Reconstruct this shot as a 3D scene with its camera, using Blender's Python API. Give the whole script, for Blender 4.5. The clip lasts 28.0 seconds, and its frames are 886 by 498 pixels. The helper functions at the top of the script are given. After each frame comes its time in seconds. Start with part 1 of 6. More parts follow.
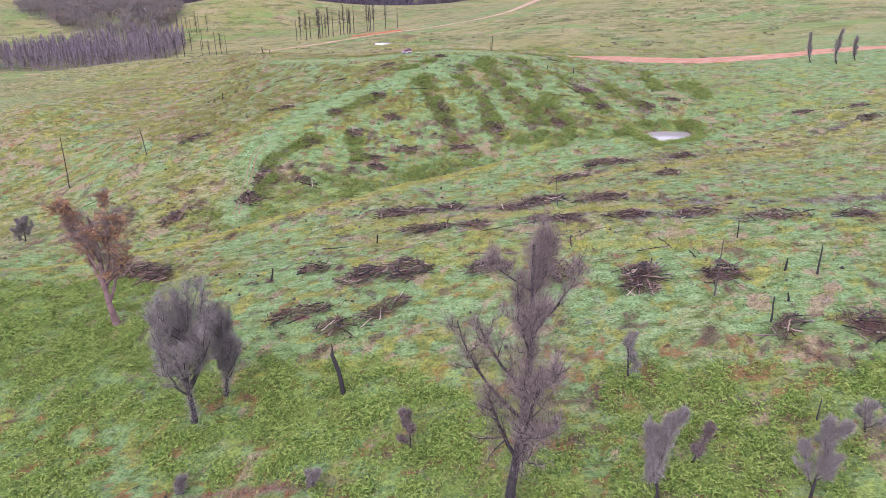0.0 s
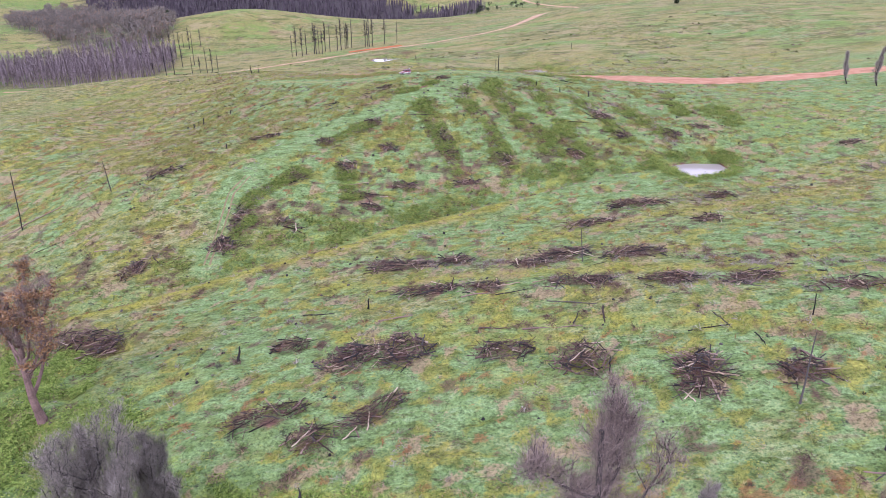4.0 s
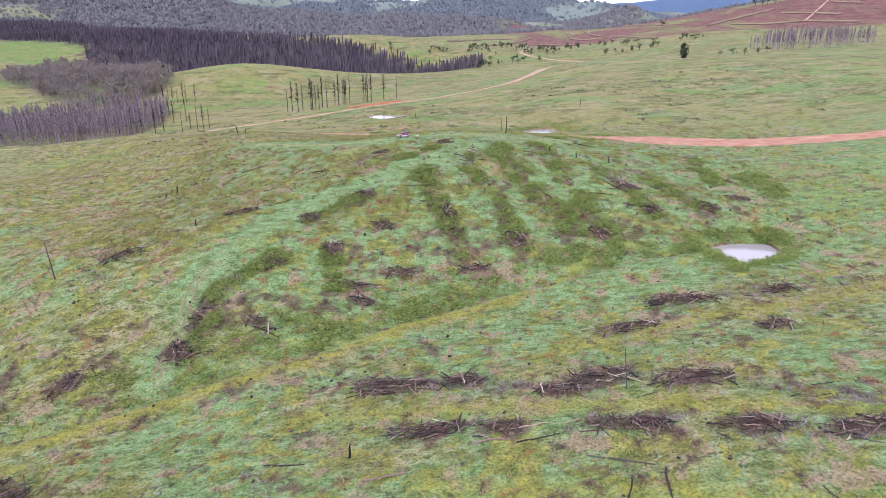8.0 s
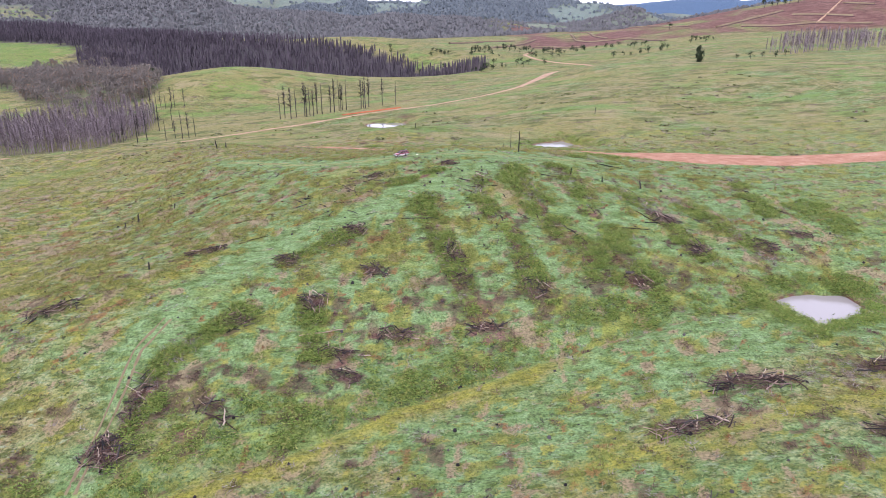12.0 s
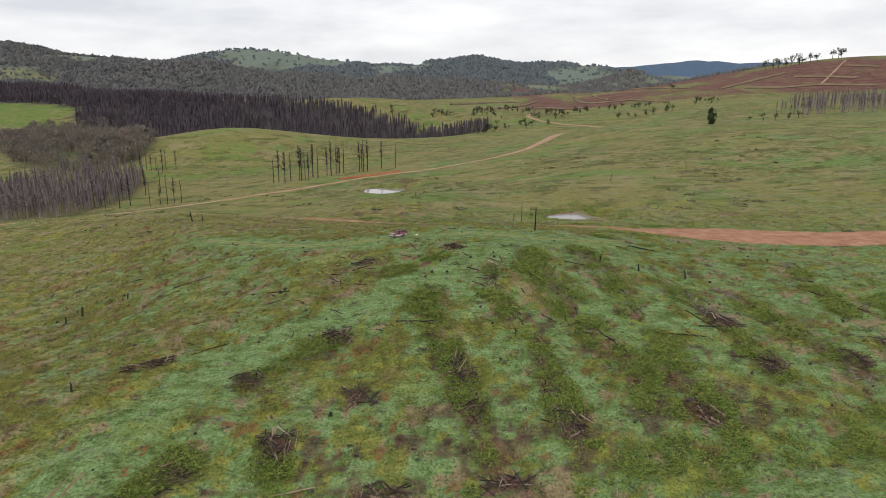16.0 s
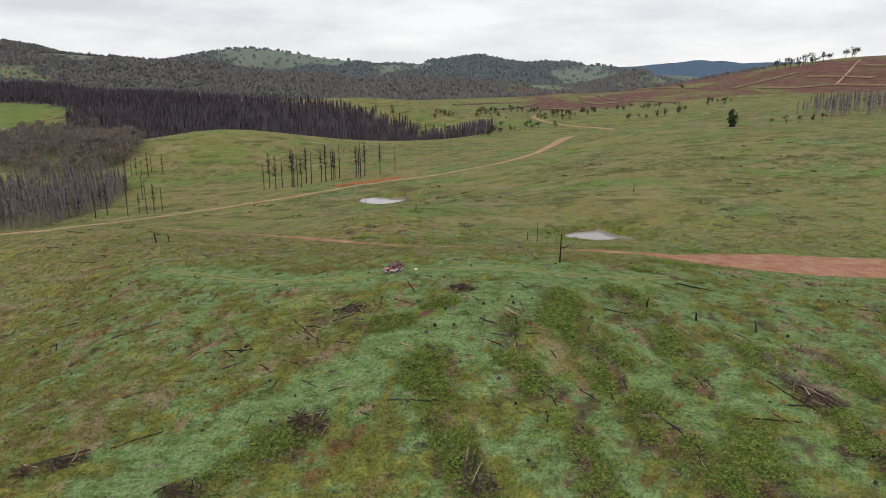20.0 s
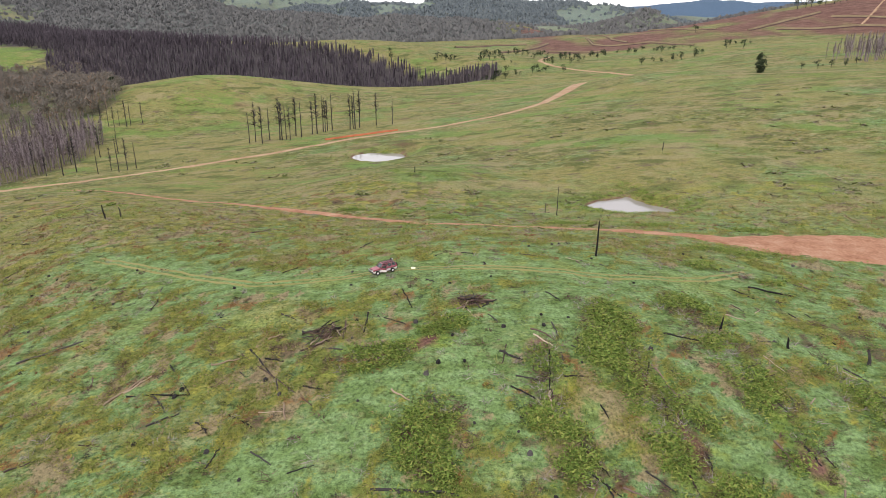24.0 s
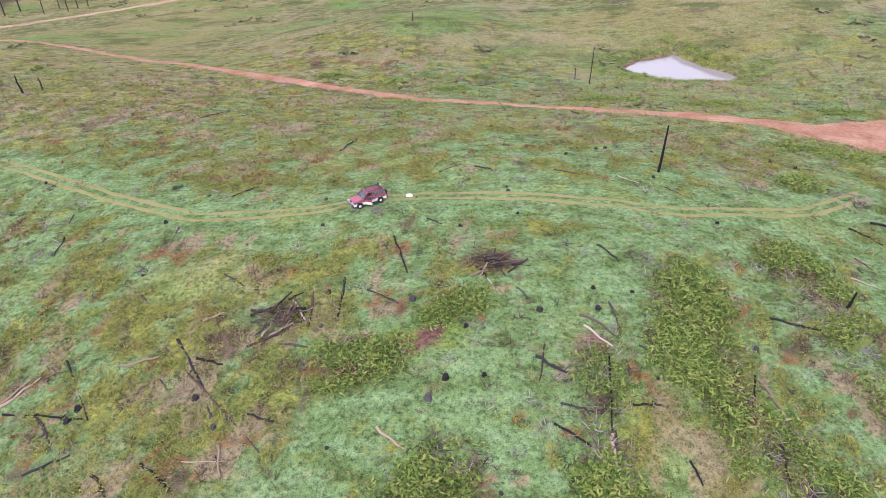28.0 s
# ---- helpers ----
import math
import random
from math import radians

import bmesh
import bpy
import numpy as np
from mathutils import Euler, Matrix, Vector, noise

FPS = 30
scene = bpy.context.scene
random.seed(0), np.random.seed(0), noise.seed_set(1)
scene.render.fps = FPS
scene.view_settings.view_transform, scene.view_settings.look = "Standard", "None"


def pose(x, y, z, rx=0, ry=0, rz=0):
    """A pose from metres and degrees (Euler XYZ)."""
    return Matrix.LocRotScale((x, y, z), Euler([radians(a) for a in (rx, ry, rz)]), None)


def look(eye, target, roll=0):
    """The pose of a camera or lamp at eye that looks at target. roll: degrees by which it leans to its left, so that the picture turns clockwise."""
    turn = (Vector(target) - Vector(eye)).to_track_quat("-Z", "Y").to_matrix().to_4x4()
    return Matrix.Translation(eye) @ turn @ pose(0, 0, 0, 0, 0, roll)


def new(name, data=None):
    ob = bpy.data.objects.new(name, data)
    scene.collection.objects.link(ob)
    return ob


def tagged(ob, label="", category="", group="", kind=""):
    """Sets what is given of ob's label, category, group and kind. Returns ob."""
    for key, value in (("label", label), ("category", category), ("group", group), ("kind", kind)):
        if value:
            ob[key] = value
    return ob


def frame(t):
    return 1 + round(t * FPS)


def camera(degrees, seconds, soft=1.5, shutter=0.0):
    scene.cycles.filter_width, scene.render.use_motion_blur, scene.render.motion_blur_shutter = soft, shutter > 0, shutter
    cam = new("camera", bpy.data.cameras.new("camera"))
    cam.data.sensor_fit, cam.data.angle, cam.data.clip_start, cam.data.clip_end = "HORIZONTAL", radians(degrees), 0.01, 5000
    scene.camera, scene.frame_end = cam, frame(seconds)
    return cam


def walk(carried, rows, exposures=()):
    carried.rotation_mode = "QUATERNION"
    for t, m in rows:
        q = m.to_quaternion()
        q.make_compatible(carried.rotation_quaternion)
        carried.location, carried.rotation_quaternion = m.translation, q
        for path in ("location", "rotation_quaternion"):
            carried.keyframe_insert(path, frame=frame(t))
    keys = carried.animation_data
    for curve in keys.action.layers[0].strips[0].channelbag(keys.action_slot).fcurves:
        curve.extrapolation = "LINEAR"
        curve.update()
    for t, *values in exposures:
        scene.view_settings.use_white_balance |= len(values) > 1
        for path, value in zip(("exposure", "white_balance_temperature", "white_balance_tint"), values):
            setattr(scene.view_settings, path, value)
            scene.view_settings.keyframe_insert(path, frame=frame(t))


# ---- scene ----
cam = camera(68.9, 28.0, soft=0.8)
METRES, EYE, TILT, LEAN, TURN = 240.0, 60.0, -24.5, 0.0, 0.0
ROWS = [
    (0.0, 0.0, 0.0, 0.0, 0.0, 0.0, -0.0),
    (0.5, -0.0003, 0.0122, 0.0051, -0.0, 0.03, 0.01),
    (1.0, -0.0008, 0.0253, 0.0107, 0.01, 0.03, 0.02),
    (1.5, -0.0012, 0.0387, 0.0166, 0.02, 0.02, 0.02),
    (2.0, -0.0014, 0.0527, 0.0229, 0.03, 0.02, 0.01),
    (2.5, -0.0017, 0.0668, 0.0295, 0.04, 0.03, 0.01),
    (3.0, -0.0021, 0.0814, 0.0361, 0.04, 0.05, 0.01),
    (3.5, -0.0026, 0.0964, 0.043, 0.04, 0.35, 0.03),
    (5.5, -0.0041, 0.158, 0.0702, 0.05, 3.43, -0.0),
    (6.0, -0.0044, 0.174, 0.0775, 0.06, 4.18, 0.01),
    (6.5, -0.0048, 0.1901, 0.0849, 0.06, 4.94, 0.02),
    (7.0, -0.0051, 0.2063, 0.0923, 0.07, 5.17, 0.02),
    (7.5, -0.0057, 0.2224, 0.0998, 0.06, 5.19, 0.02),
    (8.0, -0.0059, 0.2387, 0.1075, 0.09, 5.19, 0.05),
    (8.5, -0.0063, 0.255, 0.1152, 0.1, 5.2, 0.04),
    (9.0, -0.0068, 0.2714, 0.1228, 0.11, 5.21, 0.05),
    (9.5, -0.0074, 0.2879, 0.1304, 0.1, 5.23, 0.03),
    (10.0, -0.0079, 0.3045, 0.1381, 0.11, 5.25, 0.0),
    (10.5, -0.0083, 0.3209, 0.1457, 0.13, 5.27, -0.0),
    (11.0, -0.0089, 0.3375, 0.1535, 0.13, 5.28, -0.01),
    (11.5, -0.0094, 0.3542, 0.161, 0.13, 5.3, -0.04),
    (12.0, -0.01, 0.3709, 0.1688, 0.14, 5.3, -0.03),
    (12.5, -0.0103, 0.3874, 0.1768, 0.15, 5.69, -0.02),
    (14.5, -0.0125, 0.455, 0.2066, 0.17, 9.12, -0.11),
    (15.0, -0.0128, 0.4709, 0.2139, 0.2, 9.82, -0.08),
    (15.5, -0.0134, 0.4877, 0.2216, 0.2, 9.84, -0.1),
    (16.0, -0.0141, 0.5043, 0.2297, 0.21, 10.3, -0.13),
    (16.5, -0.0145, 0.5217, 0.2372, 0.23, 10.33, -0.14),
    (17.0, -0.0152, 0.5384, 0.245, 0.26, 10.34, -0.16),
    (17.5, -0.0156, 0.5552, 0.2528, 0.29, 10.33, -0.16),
    (18.0, -0.0162, 0.5721, 0.2606, 0.3, 10.32, -0.21),
    (18.5, -0.0168, 0.5891, 0.2683, 0.31, 10.32, -0.22),
    (19.0, -0.0171, 0.6059, 0.2761, 0.33, 10.3, -0.21),
    (19.5, -0.0176, 0.6229, 0.284, 0.34, 10.29, -0.22),
    (20.0, -0.0182, 0.6396, 0.2921, 0.33, 10.27, -0.25),
    (20.5, -0.0189, 0.6564, 0.3, 0.33, 10.26, -0.23),
    (21.0, -0.0193, 0.6733, 0.3078, 0.36, 10.25, -0.23),
    (21.5, -0.02, 0.6904, 0.3155, 0.35, 10.25, -0.26),
    (23.5, -0.0221, 0.758, 0.3456, 0.38, 7.68, -0.27),
    (24.0, -0.0226, 0.7748, 0.3531, 0.38, 5.47, -0.26),
    (24.5, -0.0231, 0.7918, 0.3607, 0.41, 3.29, -0.26),
    (25.0, -0.0237, 0.8085, 0.3684, 0.42, 1.11, -0.24),
    (25.5, -0.0243, 0.8253, 0.3762, 0.42, -1.08, -0.26),
    (26.0, -0.0248, 0.8422, 0.3835, 0.45, -3.16, -0.23),
    (26.5, -0.0255, 0.8592, 0.3911, 0.49, -5.23, -0.27),
    (27.0, -0.0258, 0.8761, 0.3988, 0.49, -6.66, -0.24),
    (27.5, -0.0265, 0.893, 0.4063, 0.48, -7.91, -0.24),
    (28.0, -0.0268, 0.9099, 0.4138, 0.55, -9.25, -0.24),
]
EXPOSURES = [(0.0, 1.18, 5600, 35.0), (5.5, 1.14, 5500, 31.0), (9.0, 1.1, 5550, 29.0), (12.5, 1.03, 5750, 25.0), (14.5, 0.4, 6500, 14.0), (15.5, 0.2, 6500, 11.0), (17.0, 0.06, 6500, 11.0), (21.5, 0.05, 6500, 11.0), (23.5, 0.42, 6500, 12.0), (24.0, 0.68, 6450, 13.0), (24.5, 0.86, 6350, 15.0), (26.0, 0.98, 6150, 17.0), (27.0, 1.0, 5900, 22.0), (28.0, 1.02, 5700, 27.0)]
walk_rows = [(t, pose(0, 0, EYE, TILT, LEAN, TURN) @ pose(METRES * x, METRES * y, METRES * z, 90 + pitch, roll, yaw)) for t, x, y, z, yaw, pitch, roll in ROWS]
walk(cam, walk_rows, EXPOSURES)

# ---- world and sun: bright overcast ----
world = bpy.data.worlds.new("overcast_sky")
scene.world = world
world.use_nodes = True
wn, wl = world.node_tree.nodes, world.node_tree.links
wn.clear()
w_out = wn.new("ShaderNodeOutputWorld")
w_bg = wn.new("ShaderNodeBackground")
w_sky = wn.new("ShaderNodeTexSky")
w_sky.sky_type, w_sky.sun_disc = "NISHITA", False
w_sky.sun_elevation, w_sky.sun_rotation = radians(48), radians(150)
w_dim = wn.new("ShaderNodeVectorMath")
w_dim.operation = "SCALE"
w_dim.inputs["Scale"].default_value = 0.09
w_co = wn.new("ShaderNodeTexCoord")
w_map = wn.new("ShaderNodeMapping")
w_map.inputs["Scale"].default_value = (2.2, 2.2, 9.0)
w_noise = wn.new("ShaderNodeTexNoise")
w_noise.inputs["Scale"].default_value = 1.6
w_noise.inputs["Detail"].default_value = 7
w_noise.inputs["Roughness"].default_value = 0.55
w_ramp = wn.new("ShaderNodeValToRGB")
w_ramp.color_ramp.elements[0].position, w_ramp.color_ramp.elements[0].color = 0.34, (0.69, 0.705, 0.74, 1)
w_ramp.color_ramp.elements[1].position, w_ramp.color_ramp.elements[1].color = 0.62, (0.97, 0.97, 0.97, 1)
w_mix = wn.new("ShaderNodeMix")
w_mix.data_type = "RGBA"
w_mix.inputs["Factor"].default_value = 0.9
wl.new(w_sky.outputs["Color"], w_dim.inputs[0])
wl.new(w_co.outputs["Generated"], w_map.inputs["Vector"])
wl.new(w_map.outputs["Vector"], w_noise.inputs["Vector"])
wl.new(w_noise.outputs["Fac"], w_ramp.inputs["Fac"])
wl.new(w_dim.outputs["Vector"], w_mix.inputs["A"])
wl.new(w_ramp.outputs["Color"], w_mix.inputs["B"])
wl.new(w_mix.outputs["Result"], w_bg.inputs["Color"])
w_bg.inputs["Strength"].default_value = 1.0
wl.new(w_bg.outputs["Background"], w_out.inputs["Surface"])

sun = new("sun", bpy.data.lights.new("sun", "SUN"))
sun.data.energy, sun.data.angle, sun.data.color = 1.5, radians(40), (1.0, 0.965, 0.91)
sun.matrix_world = look((-60, 40, 120), (0, 160, 0))


# ---- materials ----
def shader(name, rough=0.9, metal=0.0, spec=0.25):
    m = bpy.data.materials.new(name)
    m.use_nodes = True
    n, l = m.node_tree.nodes, m.node_tree.links
    b = n["Principled BSDF"]
    b.inputs["Roughness"].default_value = rough
    b.inputs["Metallic"].default_value = metal
    b.inputs["Specular IOR Level"].default_value = spec
    return m, n, l, b


def ramp_node(n, stops):
    r = n.new("ShaderNodeValToRGB")
    e = r.color_ramp.elements
    while len(e) < len(stops):
        e.new(0.5)
    for k, (p, c) in enumerate(stops):
        e[k].position, e[k].color = p, (*c, 1)
    return r


def noise_node(n, l, co, scale, detail=4.0, rough=0.6):
    t = n.new("ShaderNodeTexNoise")
    t.inputs["Scale"].default_value, t.inputs["Detail"].default_value, t.inputs["Roughness"].default_value = scale, detail, rough
    l.new(co, t.inputs["Vector"])
    return t.outputs["Fac"]


def math_node(n, l, op, a, b, clamp=False):
    t = n.new("ShaderNodeMath")
    t.operation, t.use_clamp = op, clamp
    for k, v in enumerate((a, b)):
        if isinstance(v, (int, float)):
            t.inputs[k].default_value = v
        else:
            l.new(v, t.inputs[k])
    return t.outputs[0]


def blend(n, l, f, a, b, mode="MIX"):
    t = n.new("ShaderNodeMix")
    t.data_type, t.blend_type = "RGBA", mode
    for key, v in (("Factor", f), ("A", a), ("B", b)):
        if isinstance(v, (int, float)):
            t.inputs[key].default_value = v
        elif isinstance(v, tuple):
            t.inputs[key].default_value = (*v, 1)
        else:
            l.new(v, t.inputs[key])
    return t.outputs["Result"]


def varied(name, stops, scale=1.0, rough=0.9, spread="", bump=0.3, metal=0.0, spec=0.2, weight=0.6):
    """Two scales of noise through a ramp; spread 'island' or 'object' adds a random step for each leaf or each object."""
    m, n, l, b = shader(name, rough, metal, spec)
    co = n.new("ShaderNodeTexCoord").outputs["Object"]
    if spread == "object":
        info = n.new("ShaderNodeObjectInfo")
        add = n.new("ShaderNodeVectorMath")
        l.new(co, add.inputs[0])
        l.new(info.outputs["Location"], add.inputs[1])
        co = add.outputs[0]
    big, small = noise_node(n, l, co, scale), noise_node(n, l, co, scale * 8, 3.0)
    f = math_node(n, l, "ADD", math_node(n, l, "MULTIPLY", big, 0.65), math_node(n, l, "MULTIPLY", small, 0.35))
    if spread == "island":
        rnd = n.new("ShaderNodeNewGeometry").outputs["Random Per Island"]
    elif spread == "object":
        rnd = info.outputs["Random"]
    if spread:
        f = math_node(n, l, "ADD", math_node(n, l, "MULTIPLY", f, 1 - weight), math_node(n, l, "MULTIPLY", rnd, weight))
    r = ramp_node(n, stops)
    l.new(f, r.inputs["Fac"])
    l.new(r.outputs["Color"], b.inputs["Base Color"])
    if bump:
        bp = n.new("ShaderNodeBump")
        bp.inputs["Strength"].default_value, bp.inputs["Distance"].default_value = bump, 0.05
        l.new(small, bp.inputs["Height"])
        l.new(bp.outputs["Normal"], b.inputs["Normal"])
    return m


def ground_material():
    m, n, l, b = shader("pasture_ground", 0.95, 0, 0.1)
    co = n.new("ShaderNodeTexCoord").outputs["Object"]

    squash = n.new("ShaderNodeVectorMath")
    squash.operation = "MULTIPLY"
    squash.inputs[1].default_value = (0.6, 1.0, 1.0)
    l.new(co, squash.inputs[0])
    wide = squash.outputs[0]

    def shifted(k):
        t = n.new("ShaderNodeVectorMath")
        l.new(wide, t.inputs[0])
        t.inputs[1].default_value = (37.0 * k, -53.0 * k, 11.0 * k)
        return t.outputs[0]

    at = n.new("ShaderNodeAttribute")
    at.attribute_name = "cover"
    sep = n.new("ShaderNodeSeparateColor")
    l.new(at.outputs["Color"], sep.inputs["Color"])
    bare, lush, dry = sep.outputs["Red"], sep.outputs["Green"], sep.outputs["Blue"]
    n12, n3, n05, n01 = (noise_node(n, l, wide if s < 1 else co, s, d) for s, d in ((0.09, 5.0), (0.45, 5.0), (2.0, 4.0), (7.0, 3.0)))
    mint = ramp_node(n, [(0.34, (0.08, 0.122, 0.034)), (0.47, (0.124, 0.19, 0.068)), (0.6, (0.16, 0.24, 0.1))])
    l.new(n3, mint.inputs["Fac"])
    straw = ramp_node(n, [(0.34, (0.085, 0.082, 0.022)), (0.5, (0.17, 0.156, 0.058)), (0.64, (0.25, 0.215, 0.115))])
    l.new(n3, straw.inputs["Fac"])
    scrub = ramp_node(n, [(0.34, (0.045, 0.075, 0.013)), (0.5, (0.1, 0.152, 0.03)), (0.66, (0.165, 0.215, 0.05))])
    l.new(n3, scrub.inputs["Fac"])
    soil = ramp_node(n, [(0.3, (0.08, 0.04, 0.033)), (0.5, (0.135, 0.07, 0.056)), (0.7, (0.18, 0.11, 0.085))])
    l.new(n12, soil.inputs["Fac"])
    # dry grass comes in streaks and patches, more of it where the cover says so
    fd = math_node(n, l, "ADD", math_node(n, l, "MULTIPLY", math_node(n, l, "SUBTRACT", n12, 0.47), 3.2), math_node(n, l, "MULTIPLY", math_node(n, l, "SUBTRACT", n05, 0.5), 1.6))
    fd = math_node(n, l, "ADD", fd, math_node(n, l, "MULTIPLY", math_node(n, l, "SUBTRACT", dry, 0.4), 1.7), True)
    c = blend(n, l, fd, mint.outputs["Color"], straw.outputs["Color"])
    # small patches of other growth: pinkish dead grass, yellow-green weeds, dark olive tussocks with painted shade
    # under the tufts, rust bracken
    for k, (size, edge, tone, most) in enumerate(((0.3, 0.58, (0.2, 0.15, 0.088), 0.8), (0.36, 0.57, (0.165, 0.165, 0.025), 0.85), (0.62, 0.54, (0.055, 0.07, 0.018), 0.9), (1.5, 0.57, (0.05, 0.062, 0.02), 0.85), (0.26, 0.65, (0.15, 0.066, 0.028), 0.85), (0.7, 0.62, (0.062, 0.043, 0.03), 0.85), (0.9, 0.58, (0.21, 0.25, 0.15), 0.8))):
        p = noise_node(n, l, shifted(k + 1), size, 5.0, 0.65)
        f = math_node(n, l, "MULTIPLY", math_node(n, l, "SUBTRACT", p, edge), 16.0, True)
        f = math_node(n, l, "MULTIPLY", f, math_node(n, l, "MULTIPLY", math_node(n, l, "ADD", math_node(n, l, "MULTIPLY", dry, 0.6), 0.45, True), most))
        c = blend(n, l, f, c, tone)
    hb = n.new("ShaderNodeAttribute")
    hb.attribute_name = "herb"
    hsep = n.new("ShaderNodeSeparateColor")
    l.new(hb.outputs["Color"], hsep.inputs["Color"])
    olive = ramp_node(n, [(0.38, (0.105, 0.118, 0.026)), (0.52, (0.165, 0.168, 0.034)), (0.64, (0.255, 0.225, 0.04))])
    l.new(n3, olive.inputs["Fac"])
    rag = math_node(n, l, "MULTIPLY", math_node(n, l, "SUBTRACT", n05, 0.5), 1.5)
    for share, tone, most in ((hsep.outputs["Red"], olive.outputs["Color"], 0.78), (hsep.outputs["Green"], (0.22, 0.168, 0.1), 0.85), (hsep.outputs["Blue"], (0.16, 0.086, 0.036), 0.8), (hb.outputs["Alpha"], (0.09, 0.06, 0.042), 0.75)):
        f = math_node(n, l, "MULTIPLY", math_node(n, l, "SUBTRACT", math_node(n, l, "ADD", share, rag), 0.5), 3.0, True)
        c = blend(n, l, math_node(n, l, "MULTIPLY", f, most), c, tone)
    # broad bands of scrub, heath, straw and fresh grass on the slopes beyond the spur
    pos = n.new("ShaderNodeSeparateXYZ")
    l.new(co, pos.inputs[0])
    beyond = math_node(n, l, "MULTIPLY", math_node(n, l, "SUBTRACT", pos.outputs["Y"], 330.0), 0.008, True)
    for k, (size, edge, tint, most) in enumerate(((0.014, 0.47, (0.21, 0.185, 0.07), 0.6), (0.03, 0.53, (0.12, 0.185, 0.046), 0.8), (0.06, 0.53, (0.23, 0.195, 0.1), 0.75), (0.085, 0.54, (0.075, 0.092, 0.026), 0.85), (0.12, 0.59, (0.11, 0.083, 0.06), 0.8), (0.2, 0.61, (0.055, 0.065, 0.024), 0.75), (0.15, 0.64, (0.19, 0.105, 0.055), 0.7))):
        p = noise_node(n, l, shifted(k + 11), size, 6.0, 0.62)
        f = math_node(n, l, "MULTIPLY", math_node(n, l, "SUBTRACT", p, edge), 13.0, True)
        c = blend(n, l, math_node(n, l, "MULTIPLY", math_node(n, l, "MULTIPLY", f, beyond), most), c, tint)
    fl = math_node(n, l, "ADD", math_node(n, l, "MULTIPLY", math_node(n, l, "SUBTRACT", n3, 0.5), 5.5), math_node(n, l, "MULTIPLY", math_node(n, l, "SUBTRACT", lush, 0.5), 1.5), True)
    c = blend(n, l, fl, c, scrub.outputs["Color"])
    fs = math_node(n, l, "ADD", math_node(n, l, "MULTIPLY", math_node(n, l, "SUBTRACT", n3, 0.55), 1.6), math_node(n, l, "MULTIPLY", math_node(n, l, "SUBTRACT", bare, 0.4), 2.4), True)
    c = blend(n, l, fs, c, soil.outputs["Color"])
    tone = n.new("ShaderNodeAttribute")
    tone.attribute_name = "tone"
    tsep = n.new("ShaderNodeSeparateColor")
    l.new(tone.outputs["Color"], tsep.inputs["Color"])
    fy = math_node(n, l, "MULTIPLY", tone.outputs["Alpha"], math_node(n, l, "ADD", math_node(n, l, "MULTIPLY", math_node(n, l, "SUBTRACT", n3, 0.4), 3.0), 0.45, True))
    c = blend(n, l, fy, c, (0.205, 0.2, 0.032))
    c = blend(n, l, tsep.outputs["Red"], c, (0.05, 0.042, 0.05))
    # far woodland floor and fields: distance haze mixed into the ground colour
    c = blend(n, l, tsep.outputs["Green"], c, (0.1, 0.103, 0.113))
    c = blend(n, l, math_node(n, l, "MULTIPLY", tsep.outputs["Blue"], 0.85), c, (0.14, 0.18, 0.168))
    # the farthest range takes a blue that stands for distance haze
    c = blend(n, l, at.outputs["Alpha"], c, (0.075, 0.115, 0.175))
    grain = math_node(n, l, "ADD", math_node(n, l, "MULTIPLY", n05, 0.55), math_node(n, l, "MULTIPLY", n01, 0.45))
    shade = ramp_node(n, [(0.37, (0.36, 0.37, 0.33)), (0.5, (0.99, 0.99, 0.99)), (0.63, (1.44, 1.41, 1.33))])
    l.new(grain, shade.inputs["Fac"])
    c = blend(n, l, 1.0, c, shade.outputs["Color"], "MULTIPLY")
    l.new(c, b.inputs["Base Color"])
    bp = n.new("ShaderNodeBump")
    bp.inputs["Strength"].default_value, bp.inputs["Distance"].default_value = 0.8, 0.3
    l.new(math_node(n, l, "ADD", math_node(n, l, "ADD", n05, n3), math_node(n, l, "MULTIPLY", n01, 0.4)), bp.inputs["Height"])
    l.new(bp.outputs["Normal"], b.inputs["Normal"])
    return m


M_GROUND = ground_material()
M_CHAR = varied("charred_wood", [(0.25, (0.012, 0.011, 0.011)), (0.55, (0.035, 0.031, 0.03)), (0.85, (0.085, 0.075, 0.07))], 1.5, 0.85, "object")
M_WOOD = varied("weathered_wood", [(0.2, (0.036, 0.023, 0.02)), (0.55, (0.12, 0.078, 0.066)), (0.85, (0.28, 0.2, 0.165))], 1.5, 0.85, "object", weight=0.75)
M_PALE = varied("bleached_wood", [(0.2, (0.14, 0.1, 0.07)), (0.5, (0.3, 0.22, 0.15)), (0.8, (0.42, 0.34, 0.26))], 1.5, 0.85, "object")
M_BARK = varied("scorched_bark", [(0.25, (0.015, 0.013, 0.013)), (0.5, (0.038, 0.033, 0.032)), (0.75, (0.1, 0.082, 0.076))], 0.5, 0.9, "", 0.6)
M_PINKBARK = varied("peeling_pink_bark", [(0.25, (0.05, 0.035, 0.03)), (0.5, (0.17, 0.11, 0.095)), (0.75, (0.3, 0.2, 0.17))], 0.5, 0.9, "", 0.6)
M_TWIG = varied("dead_grey_twigs", [(0.1, (0.095, 0.083, 0.073)), (0.5, (0.215, 0.188, 0.165)), (0.9, (0.4, 0.355, 0.315))], 0.3, 0.95, "island", 0)
M_TWIGRED = varied("dead_reddish_twigs", [(0.1, (0.075, 0.055, 0.048)), (0.5, (0.175, 0.132, 0.116)), (0.9, (0.34, 0.27, 0.24))], 0.3, 0.95, "island", 0)
